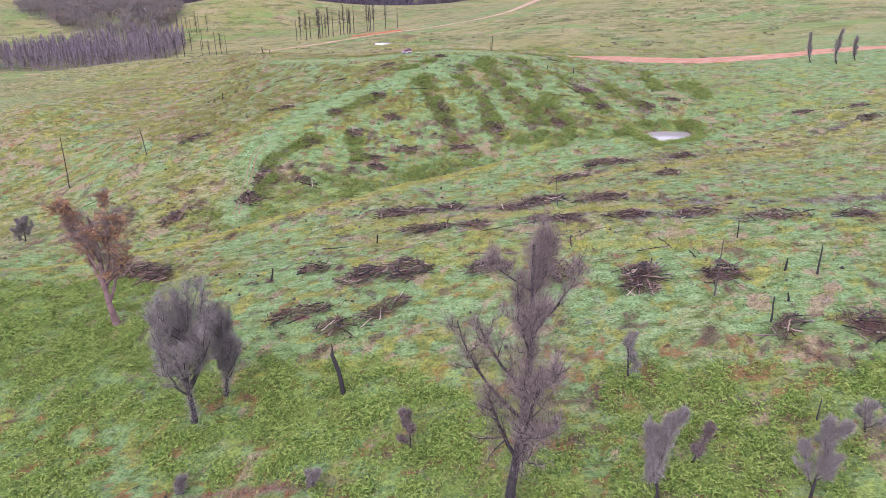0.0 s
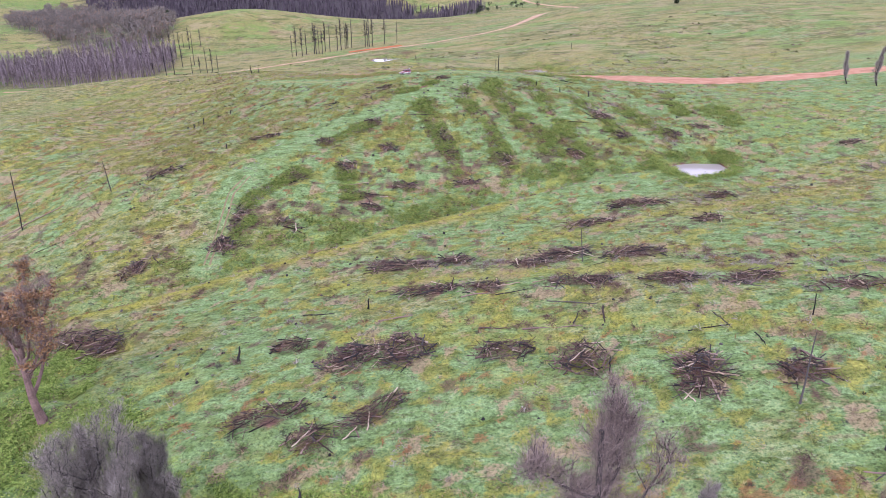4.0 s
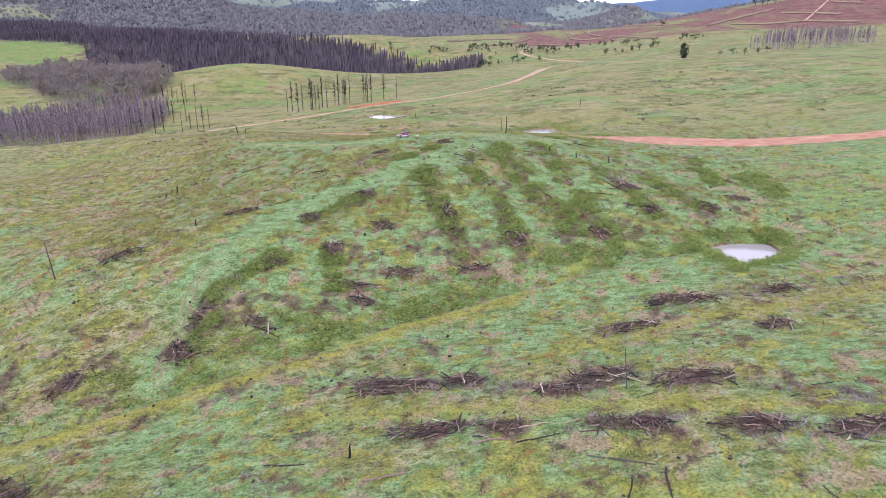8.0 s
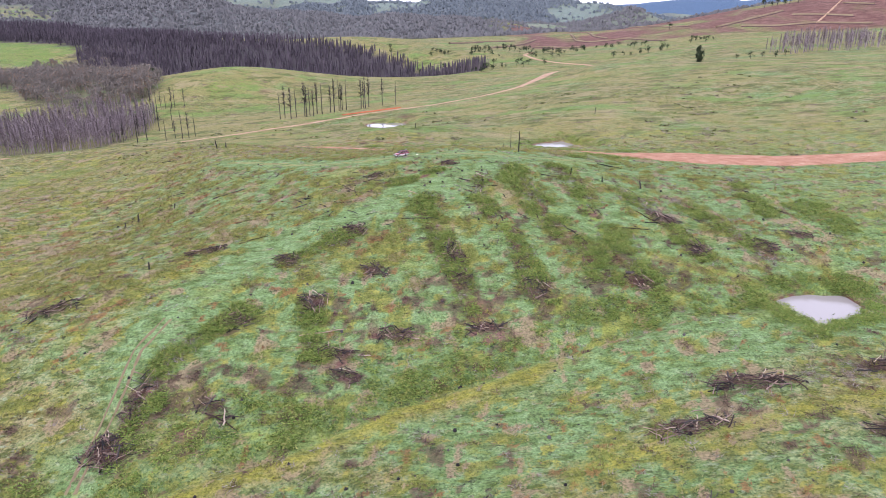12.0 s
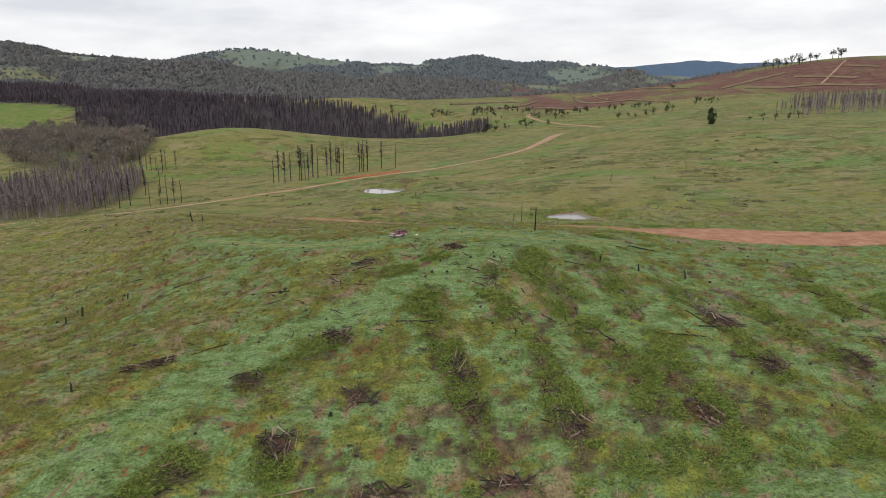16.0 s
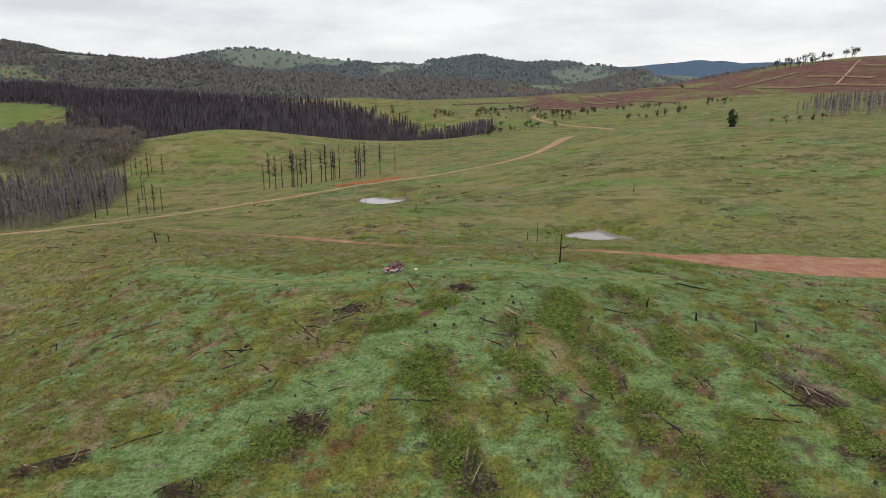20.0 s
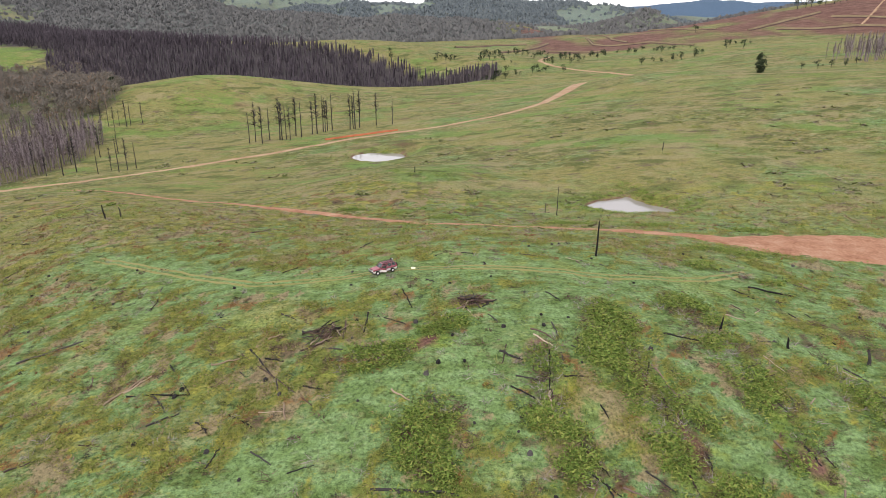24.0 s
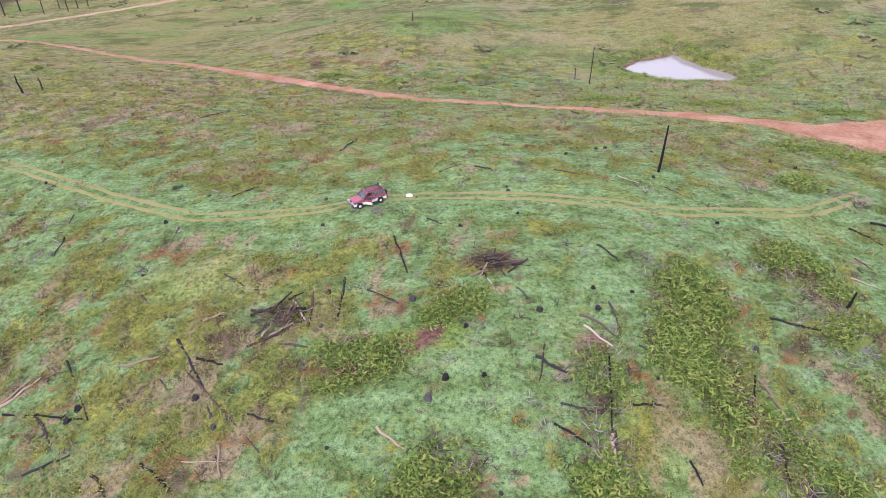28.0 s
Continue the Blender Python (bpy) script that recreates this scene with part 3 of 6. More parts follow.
# heaps of logs: x, y, half-length, half-depth, turn, logs
HEAPS_EDGE = [(-18, 129, 4.5, 2.5, 0.9, 34), (-9, 130, 5.0, 3.5, 0.8, 52), (10, 127, 4.5, 1.6, 0.05, 26), (23, 122, 4.2, 3.0, 0.9, 34), (40, 115.5, 4.0, 2.6, 0.1, 40), (38, 110, 1.6, 2.2, 1.2, 12), (54, 112, 3.2, 1.8, 0.1, 22), (-80, 152, 7.5, 2.2, -0.1, 46), (-73, 147, 4, 2, 0.3, 20), (-30, 136, 3.2, 1.2, 0.1, 16), (-12, 112, 6, 1.1, 0.75, 16), (-29, 113, 5.5, 1.2, 0.35, 14), (-21, 107, 3, 2, 0.5, 12), (69, 90, 3, 3, 0.6, 14), (57, 92, 4, 1.2, 0.75, 12)]
HEAPS_ROW = [(-11, 172.5, 7.0, 1.6, -0.05, 48), (2, 172, 3.6, 1.3, 0.1, 22), (28, 166, 6.0, 1.7, 0.05, 34), (42, 162, 6.0, 1.3, -0.1, 24), (-3, 155, 6.0, 1.5, 0.05, 28), (8, 153, 3.0, 1.4, 0.2, 14), (28, 150, 4.6, 1.7, -0.1, 26), (45, 146, 4.0, 1.8, 0.0, 24), (60, 143, 4, 1.9, 0.1, 20), (76, 136, 5, 1.2, 0.0, 16), (53, 199, 7.0, 1.2, -0.05, 36), (38, 187, 6.0, 1.1, 0.12, 22), (78, 203, 3.4, 0.9, 0.1, 10), (19, 163, 3.5, 1.2, -0.3, 12), (66, 182, 3.6, 1.0, 0.2, 10), (92, 134, 4, 1, 0, 12)]
HEAPS_SPUR = [(-90, 230, 5.5, 1.3, 0.55, 22), (-82, 184.5, 4.5, 1.6, 0.8, 26), (-60.5, 191, 3.2, 2.6, 1.2, 38), (-60, 203, 1.5, 4.5, 0.1, 20), (-26, 259, 2.6, 2.0, 0.2, 20), (-41, 246, 2.4, 1.8, 0.1, 16), (-19, 242.5, 2.4, 1.8, 0.3, 16), (-32, 230.5, 2.6, 2.2, -0.2, 20), (-47, 224, 2.6, 2.0, 0.5, 14), (-45, 200, 4, 1.2, -0.6, 10), (-0.5, 250, 4.2, 1.6, -1.25, 28), (2, 241, 2.5, 1.2, -1.2, 12), (19, 238, 3.4, 1.8, -0.3, 22), (43.5, 239, 3.2, 1.6, -0.9, 16)]
HEAPS_HEAD = [(62, 253.5, 2.8, 2.2, -0.6, 22), (57.5, 268, 3.6, 1.4, -0.5, 16), (80, 256, 3.0, 2.4, 0.2, 24), (-63, 253.5, 4.5, 0.9, 0.35, 12), (132, 237, 3.5, 1, 0.2, 14), (148, 221, 4.5, 1.2, 0.1, 16), (151, 234, 3, 1, 0, 8), (7, 225, 3.6, 1.0, 0.0, 12), (-13, 222, 3.6, 1.4, 0, 16), (-24, 215, 5, 1.0, -0.05, 12), (-22, 209, 4, 1.2, -0.4, 12), (92, 262, 3, 1.2, -0.4, 12), (-1, 299, 2, 1, 0.2, 10), (-24, 293, 2.2, 1.4, 0.6, 12)]
DEBRIS += [(q[0], q[1], 0.55 * q[2] + 0.7 * q[3]) for q in HEAPS_EDGE + HEAPS_ROW + HEAPS_SPUR + HEAPS_HEAD]


def inside(x, y, corners):
    """Whether places lie within a polygon of the plan."""
    ok = np.zeros(np.shape(x), bool)
    for (ax, ay), (bx, by) in zip(corners, corners[1:] + corners[:1]):
        ok ^= ((ay > y) != (by > y)) & (x < (bx - ax) * (y - ay) / (by - ay + 1e-9) + ax)
    return ok


GREEN_FIELD = [(-860, 1400), (-740, 1345), (-690, 1330), (-660, 1245), (-625, 1190), (-660, 1165), (-740, 1180), (-860, 1250)]
HILL_GULLY = [(-222, 830), (-215, 816), (-203, 799), (-195, 780), (-186, 760)]


def wooded(x, y):
    """How thickly the far ridges are grown with trees."""
    patch = fractal(x, y, 260, 27)
    w = np.where((y > 1650) & (y < 2080), np.where((x > 60) | (y > 1960), np.clip(6 * (patch - 0.36), 0.15, 1), 1.0), 0.0)
    glade = inside(x, y, [(-1290, 2230), (-1130, 2200), (-930, 2280), (-900, 2420), (-1080, 2420), (-1220, 2330)]) & ((x < -1110) | (x > -1010))
    w = np.where((y >= 2080) & (y < 2600) & (x < -600), np.where(glade, 0.03, 1.0), w)
    w = np.where((y >= 2080) & (y < 2600) & (x >= -600), np.clip(5 * (patch - 0.55), 0.03, 0.7), w)
    w = np.where((y >= 2600) & (y < 3200), np.clip(7 * (patch - 0.4), 0.06, 1), w)
    w = np.where((y >= 3200) & (y < 4000), np.clip(6 * (patch - 0.46), 0.1, 0.85), w)
    return np.where(y >= 4000, 1.0, w) * ((x < 760) | (y > 2500))


def covers(x, y):
    """Shares of bare soil, lush scrub, dry grass and, far off, painted haze blue."""
    wr = np.min([path_distance(x, y, w) for w in WINDROWS], axis=0)
    tr = np.min([path_distance(x, y, w) for w in TERRACE_ROWS], axis=0)
    lane = np.minimum(path_distance(x, y, CAR_TRACK), path_distance(x, y, SPUR_TRACK))
    ws = np.min([path_distance(x, y, w) / h for w, h in zip(WINDROWS, WINDROW_HALF)], axis=0)
    ragged = ws * (0.65 + 0.8 * value_noise(x, y, 7, 39))
    lush = 1.05 * np.exp(-(ragged**4)) * np.clip(3.4 * (fractal(x, y, 5, 21) - 0.22), 0, 1)
    gd = path_distance(x, y, GULLY)
    above = y > np.interp(x, [g[0] for g in GULLY], [g[1] for g in GULLY])
    lush = np.maximum(lush, np.where(above, 0.5, 0.35) * np.exp(-((gd / np.where(above, 24, 3)) ** 2)) * (0.35 + 0.9 * fractal(x, y, 12, 28)))
    creek = np.exp(-((path_distance(x, y, CREEK) / 17) ** 2)) * (0.7 + 0.4 * value_noise(x, y, 7, 29))
    lush = np.maximum(lush, creek)
    lush = np.maximum(lush, 0.75 * np.exp(-(((x - 125) / 34) ** 2 + ((y - 272) / 34) ** 2)) * (0.4 + 0.9 * fractal(x, y, 9, 95)))
    lush = np.maximum(lush, 0.75 * np.clip((-x - 45 - 0.25 * (y - 100)) / 22, 0, 1) * np.clip((165 - y) / 30, 0, 1))
    lush = np.maximum(lush, 0.6 * np.clip((105 - y) / 25, 0, 1) * np.clip((x - 12) / 15, 0, 1) * (0.5 + 0.8 * fractal(x, y, 10, 38)))
    mud = np.zeros(np.shape(x))
    for pond in PONDS:
        q = pond_reach(x, y, pond)
        lush = np.maximum(lush, 0.6 * np.exp(-(((q - 1.35) / 0.6) ** 2)))
        mud = np.maximum(mud, 0.9 * np.exp(-(((q - 1.03) / 0.09) ** 2)))
    lush = (lush + 0.25 * (fractal(x, y, 24, 22) - 0.5)) * (1 - 0.9 * np.exp(-((lane / 4.2) ** 4)))
    out = np.clip((y - 400) / 80, 0, 1) * (y < 1900)
    lush = lush - 0.5 * np.clip((y - 1050) / 150, 0, 1)
    lush = lush + out * (0.06 + 2.0 * (fractal(x * 0.45, y, 60, 35) - 0.5) + 1.6 * (fractal(x * 0.45, y, 20, 36) - 0.5))
    dry = 0.3 + 1.3 * (fractal(x, y, 38, 23) - 0.5) + 0.3 * np.clip((-x - 55) / 40, 0, 1) + 0.18 * np.clip((-x - 12) / 20, 0, 1) * np.clip((y - 215) / 20, 0, 1) + 0.3 * np.clip((y - 325) / 50, 0, 1) + 0.22 * np.clip((y - 400) / 60, 0, 1)
    dry += out * 1.5 * (fractal(x, y, 45, 92) - 0.5)
    dry -= 0.45 * np.exp(-((lane / 5) ** 2)) + 0.3 * np.clip((y - 200) / 15, 0, 1) * np.clip((318 - y) / 20, 0, 1) * np.clip((x + 62) / 20, 0, 1) * np.clip((110 - x) / 20, 0, 1)
    dry += 0.35 * np.exp(-((tr / 1.0 - 7) ** 2) / 12) * (y > 140)
    dry += 0.6 * np.exp(-(((gd - 4.5) / 2.0) ** 2)) * ~above * (x < 20)
    dry = dry - 0.25 * np.clip((150 - y) / 60, 0, 1) * np.clip((25 - x) / 20, 0, 1)
    bare = 0.75 * above * np.exp(-(((gd - 12) / 13) ** 2)) * np.clip(5 * (fractal(x, y, 6, 91) - 0.56), 0, 1)
    bare += out * 1.3 * (fractal(x, y, 33, 37) - 0.46) + 0.95 * np.exp(-((wr / 2.4) ** 2)) * np.clip(4 * (value_noise(x, y, 4, 24) - 0.5), 0, 1) * (y < 300) + 0.2 * (fractal(x, y, 19, 25) > 0.7)
    bare += 0.8 * np.exp(-(((x + 25) / 22) ** 2 + ((y - 68) / 2.6) ** 2)) + 0.9 * np.exp(-(((x + 8) / 1.6) ** 2 + ((y - 74) / 2.5) ** 2))
    for dx, dy, dr in DEBRIS:
        bare = np.maximum(bare, 0.95 * np.exp(-(((x - dx) ** 2 + (y - dy) ** 2) / dr**2)) * (0.3 + 0.95 * value_noise(x, y, 2.0, 82)))
    low = np.interp(x, [100, 250, 450, 600, 800, 1300], [1230, 1240, 1190, 1170, 1160, 1100])
    red = np.clip((y - low) / 60, 0, 1) * np.clip((x - 60) / 120, 0, 1) * (y < 1900)
    bare = np.maximum(bare, red * np.clip(0.75 + 2.6 * (fractal(x, y, 110, 26) - 0.45), 0, 1))
    bare = np.maximum(bare, mud)
    field = inside(x, y, GREEN_FIELD)
    lush, dry, bare = np.where(field, 0.9, lush), np.where(field, 0.1, dry), np.where(field, 0, bare)
    cut = np.exp(-((path_distance(x, y, HILL_GULLY) / 7) ** 2)) * np.clip(3 * (fractal(x, y, 14, 93) - 0.3), 0, 1)
    lush, bare = np.maximum(lush, 0.8 * cut), np.maximum(bare, 0.75 * cut * value_noise(x, y, 9, 94))
    lush = np.maximum(lush, wooded(x, y))
    dry = np.clip(dry + 0.2 * (y > 1700), 0, 1)
    # painted haze: ground turns blue with distance from 3750 m on
    haze_blue = np.clip((y - 3750) / 250, 0, 1)
    return np.clip(np.stack([bare, lush, dry, haze_blue], -1), 0, 1)


def herbs(x, y):
    """Patches of olive and yellow herbs, pinkish dead grass, rust bracken and dark litter, 0.5 at their edges."""
    c = covers(x, y)
    lane = np.minimum(path_distance(x, y, CAR_TRACK), path_distance(x, y, SPUR_TRACK))
    quiet = 0.35 * np.exp(-((lane / 5.5) ** 2)) + 0.35 * np.clip((y - 420) / 80, 0, 1) + 0.35 * np.clip((np.abs(x) - 190) / 40, 0, 1)
    spur = np.clip((-x + 12) / 30, 0, 1) * np.clip((y - 205) / 25, 0, 1)
    wr = np.min([path_distance(x, y, w) / h for w, h in zip(WINDROWS, WINDROW_HALF)], axis=0)
    tr = np.min([path_distance(x, y, w) for w in TERRACE_ROWS], axis=0)
    gd = path_distance(x, y, GULLY)
    slope = np.exp(-(((gd - 14) / 14) ** 2)) * (y > np.interp(x, [g[0] for g in GULLY], [g[1] for g in GULLY]))
    row = np.exp(-(wr**2))
    out = []
    for size, seed, edge in ((3.6, 101, 0.6 - 0.075 * spur - 0.08 * row - 0.05 * c[:, 2]), (4.6, 102, 0.66 - 0.05 * spur - 0.05 * row), (3.0, 103, 0.735 - 0.16 * (y < 92) * (x < 60) - 0.07 * spur - 0.03 * row), (3.8, 104, 0.72 - 0.19 * row * (y < 285) - 0.15 * slope - 0.08 * np.exp(-((tr / 5) ** 2)) - 0.1 * (y < 100) * (x > 15))):
        p = 0.55 * value_noise(x, y, size, seed) + 0.45 * value_noise(x * 1.3, y, size / 2.2, seed + 9)
        out.append(np.clip(0.5 + 6.5 * (p - edge - quiet), 0, 1))
    return np.stack(out, -1)


LANES = [[(-30, 166), (10, 160), (40, 154), (70, 148)], [(20, 180), (60, 190), (110, 205)], [(-5, 141), (30, 134), (70, 122)], [(50, 250), (68, 240), (72, 232)], [(-20, 137), (20, 130)], [(-45, 96), (-20, 96), (0, 92)]]
PLANTATION = [(-1300, 1520), (-900, 1400), (-740, 1350), (-660, 1300), (-600, 1190), (-480, 1070), (-150, 1010), (40, 960), (60, 1020), (-70, 1145), (-350, 1390), (-900, 1690), (-1400, 1800)]
GUM_WOOD = [(-430, 775), (-345, 722), (-300, 760), (-305, 815), (-420, 1000), (-560, 1200), (-660, 1165), (-560, 900)]
BURNT_STAND = [(-430, 535), (-290, 540), (-252, 545), (-241, 565), (-238, 605), (-262, 690), (-300, 735), (-370, 700), (-430, 600)]


def tones(x, y):
    """Ashy burnt ground under the plantation, and woodland floor and fields on the far hills in haze-tinted colours."""
    burnt = 0.95 * inside(x, y, PLANTATION) + 0.5 * inside(x, y, GUM_WOOD) + 0.35 * inside(x, y, BURNT_STAND)
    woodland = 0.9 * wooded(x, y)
    # haze tint of the open far ground, painted stronger with distance
    field_haze = np.clip((y - 1900) / 500, 0, 1) * (1 - woodland)
    gd = path_distance(x, y, GULLY)
    south = y < np.interp(x, [g[0] for g in GULLY], [g[1] for g in GULLY])
    yellow = 0.95 * np.exp(-(((gd - 3.6) / 2.4) ** 2)) * south * np.clip((30 - x) / 15, 0, 1)
    for line in LANES:
        yellow = np.maximum(yellow, 0.7 * np.exp(-((path_distance(x, y, line) / 2.2) ** 2)))
    yellow = np.maximum(yellow, 0.55 * np.clip(4 * (fractal(x, y, 13, 81) - 0.63), 0, 1) * (y < 420))
    return np.stack([burnt, woodland, np.clip(field_haze, 0, 1), yellow], -1)


def build_ground():
    ny, nx = gx.shape
    k = np.arange(ny * nx).reshape(ny, nx)
    a, b, c, d = k[:-1, :-1].ravel(), k[:-1, 1:].ravel(), k[1:, 1:].ravel(), k[1:, :-1].ravel()
    f = np.concatenate([np.stack([a, b, c], 1), np.stack([a, c, d], 1)])
    me = tri_mesh("ground", np.stack([gx, gy, GZ], -1), f, True)
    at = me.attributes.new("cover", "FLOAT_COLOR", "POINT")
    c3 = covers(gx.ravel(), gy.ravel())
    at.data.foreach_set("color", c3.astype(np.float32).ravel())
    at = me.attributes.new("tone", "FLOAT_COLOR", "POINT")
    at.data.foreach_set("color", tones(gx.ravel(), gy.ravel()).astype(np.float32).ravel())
    at = me.attributes.new("herb", "FLOAT_COLOR", "POINT")
    at.data.foreach_set("color", herbs(gx.ravel(), gy.ravel()).astype(np.float32).ravel())
    me.materials.append(M_GROUND)
    tagged(new("ground", me), "rolling cleared pasture with pale green regrowth", "ground", kind="structure")


build_ground()


def resample(line, step):
    line = np.asarray(line, float)
    s = np.r_[0, np.cumsum(np.hypot(*np.diff(line[:, :2], axis=0).T))]
    t = np.arange(0, s[-1], step)
    # Catmull-like smoothing through dense averaging
    p = np.stack([np.interp(t, s, line[:, k]) for k in range(line.shape[1])], 1)
    for _ in range(max(1, int(6 / step))):
        q = p.copy()
        q[1:-1] = (p[:-2] + 2 * p[1:-1] + p[2:]) / 4
        p = q
    return p


def strip(line, step, lift, ragged=0.3, cells=5, seed=0, side=0.0):
    """A ribbon draped on the ground: rows of x, y, half-width."""
    rng = np.random.default_rng(seed)
    p = resample(line, step)
    d = np.gradient(p[:, :2], axis=0)
    d /= np.linalg.norm(d, axis=1)[:, None]
    nrm = np.stack([-d[:, 1], d[:, 0]], 1)
    u = np.linspace(-1, 1, cells + 1)
    w = p[:, 2:3] * np.ones((1, cells + 1))
    wob = (np.stack([value_noise(np.arange(len(p)) * step, np.full(len(p), 9.0 * k), 2.5, seed + k) for k in (0, 1)], 1) - 0.5) * 2 * ragged
    off = u[None] * w + side
    off[:, 0] += wob[:, 0]
    off[:, -1] += wob[:, 1]
    xy = p[:, None, :2] + off[..., None] * nrm[:, None]
    z = on_ground(xy[..., 0], xy[..., 1]) + lift * (1 - 0.9 * np.abs(u[None]) ** 4)
    v = np.concatenate([xy, z[..., None]], -1).reshape(-1, 3)
    k = np.arange(len(p) * (cells + 1)).reshape(len(p), cells + 1)
    a, b, c, e = k[:-1, :-1].ravel(), k[:-1, 1:].ravel(), k[1:, 1:].ravel(), k[1:, :-1].ravel()
    return v, np.concatenate([np.stack([a, c, b], 1), np.stack([a, e, c], 1)])


def setting(name, data, material, label, category):
    ob = part(name, data, material)
    return tagged(ob, label, category, kind="structure")


FAR_ROAD = [(-330, 520, 2.6), (-260, 530, 2.6), (-205, 536, 2.6), (-160, 548, 2.6), (-109, 572, 2.6), (-62, 601, 2.6), (-16, 612, 2.6), (27, 635, 2.8), (60, 671, 3.2), (85, 720, 5), (108, 775, 7)]
setting("road_far", strip(FAR_ROAD, 2.0, 0.22, 0.5, 6, 31), M_ROAD, "pale graded dirt road crossing the valley", "dirt road")
RED_ROAD = [(-260, 510, 1.4), (-175, 479, 1.4), (-120, 442, 1.5), (-79, 416, 1.6), (-39, 391, 1.7), (-6, 373, 1.7), (17, 366, 1.8), (43, 360, 2.5), (55, 355.5, 3.2), (63, 351, 6), (72, 350, 9.5), (85, 350, 11), (100, 348, 12), (120, 347, 12), (146, 346, 10.5), (190, 340, 7), (260, 328, 4)]
setting("road_red", strip(RED_ROAD, 1.2, 0.12, 0.5, 8, 32), M_REDROAD, "red dirt road widening beside the cleared spur", "dirt road")
setting("road_beyond", strip([(190, 900, 3.5), (178, 960, 3.5), (150, 1010, 3), (128, 1060, 3), (118, 1120, 3), (140, 1180, 3)], 6, 0.5, 0.8, 3, 33), M_ROAD, "pale dirt road in the far valley", "dirt road")
setting("road_cutting", strip([(-82, 606, 2.2), (-62, 613, 3.0), (-48, 617, 3.0), (-36, 618, 1.8)], 1.5, 0.9, 0.8, 6, 34), M_CUT, "orange clay cutting above the dirt road", "earth bank")
for k, sd in enumerate((-0.8, 0.8)):
    setting("wheel_track", strip([(x, y, 0.36) for x, y in CAR_TRACK], 1.0, 0.05, 0.12, 2, 40 + k, sd), M_RUT, "worn yellowish wheel rut in the grass", "track")
    setting("wheel_track", strip([(x, y, 0.28) for x, y in SPUR_TRACK[:4]], 1.0, 0.05, 0.2, 2, 44 + k, sd), M_SPURRUT, "bare reddish wheel rut up the spur", "track")
for px, py, level, shore in PONDS:
    th = np.linspace(-np.pi, np.pi, 96, endpoint=False)
    r = 1.12 / pond_reach(px + np.cos(th), py + np.sin(th), (px, py, level, shore))
    v = np.concatenate([[(px, py, level)], np.stack([px + r * np.cos(th), py + r * np.sin(th), np.full(96, level)], 1)])
    setting("pond_water", (v, np.array([(0, 1 + j, 1 + (j + 1) % 96) for j in range(96)])), M_WATER, "still muddy pond reflecting a white sky", "pond")
# contour banks across the ploughed red hill
BANKS = [
    [(161, 1321), (186, 1319), (214, 1289), (245, 1285)] ,
    [(261, 1519), (249, 1401), (266, 1364), (300, 1352), (333, 1344), (361, 1214)] ,
    [(303, 1568), (293, 1443), (306, 1378)] ,
    [(400, 1590), (419, 1500), (431, 1423), (458, 1384)] ,
    [(482, 1318), (562, 1363), (637, 1398)] ,
    [(516, 1299), (561, 1269), (630, 1272), (671, 1251), (712, 1232)] ,
    [(630, 1349), (668, 1322), (706, 1290)] ,
    [(740, 1388), (775, 1344)] ,
    [(6, 1295), (72, 1409), (141, 1444)] ,
    [(72, 1246), (144, 1378), (178, 1448)] ,
]
for k, line in enumerate(BANKS):
    setting("contour_bank", strip([(x, y, 1.7) for x, y in line], 6, 2.2, 0.8, 3, 50 + k), M_BANK, "low earth contour bank across a red hillside", "earth bank")
    # the bank's shadow, laid as a dark ribbon on its near side
    setting("bank_foot", strip([(x, y - 6.0, 3.4) for x, y in line], 6, 0.7, 1.0, 3, 70 + k), M_BANKSHADE, "dark strip painted as shade under a contour bank", "earth bank")
setting("hill_track", strip([(631, 1267, 1.8), (700, 1349, 1.8), (774, 1444, 1.8)], 9, 1.2, 1.0, 3, 60), M_ROAD, "straight pale track climbing the red hill", "track")


# ---- small prototypes for the ground cover ----
RNG = np.random.default_rng(11)


def blade_tuft(rng, n, spread, height, width):
    v, f = [], []
    for k in range(n):
        a, r = rng.uniform(0, 2 * np.pi), rng.uniform(0, 0.45) * spread
        x, y = r * np.cos(a), r * np.sin(a)
        b = a + rng.normal(0, 0.5)
        s, h, w = rng.uniform(0.3, 1.0) * spread, height * rng.uniform(0.5, 1.0), width * rng.uniform(0.6, 1.3)
        c = b + np.pi / 2
        v += [(x - w * np.cos(c), y - w * np.sin(c), -0.06), (x + w * np.cos(c), y + w * np.sin(c), -0.06), (x + s * np.cos(b), y + s * np.sin(b), h)]
        f.append((3 * k, 3 * k + 1, 3 * k + 2))
    return np.array(v), np.array(f)


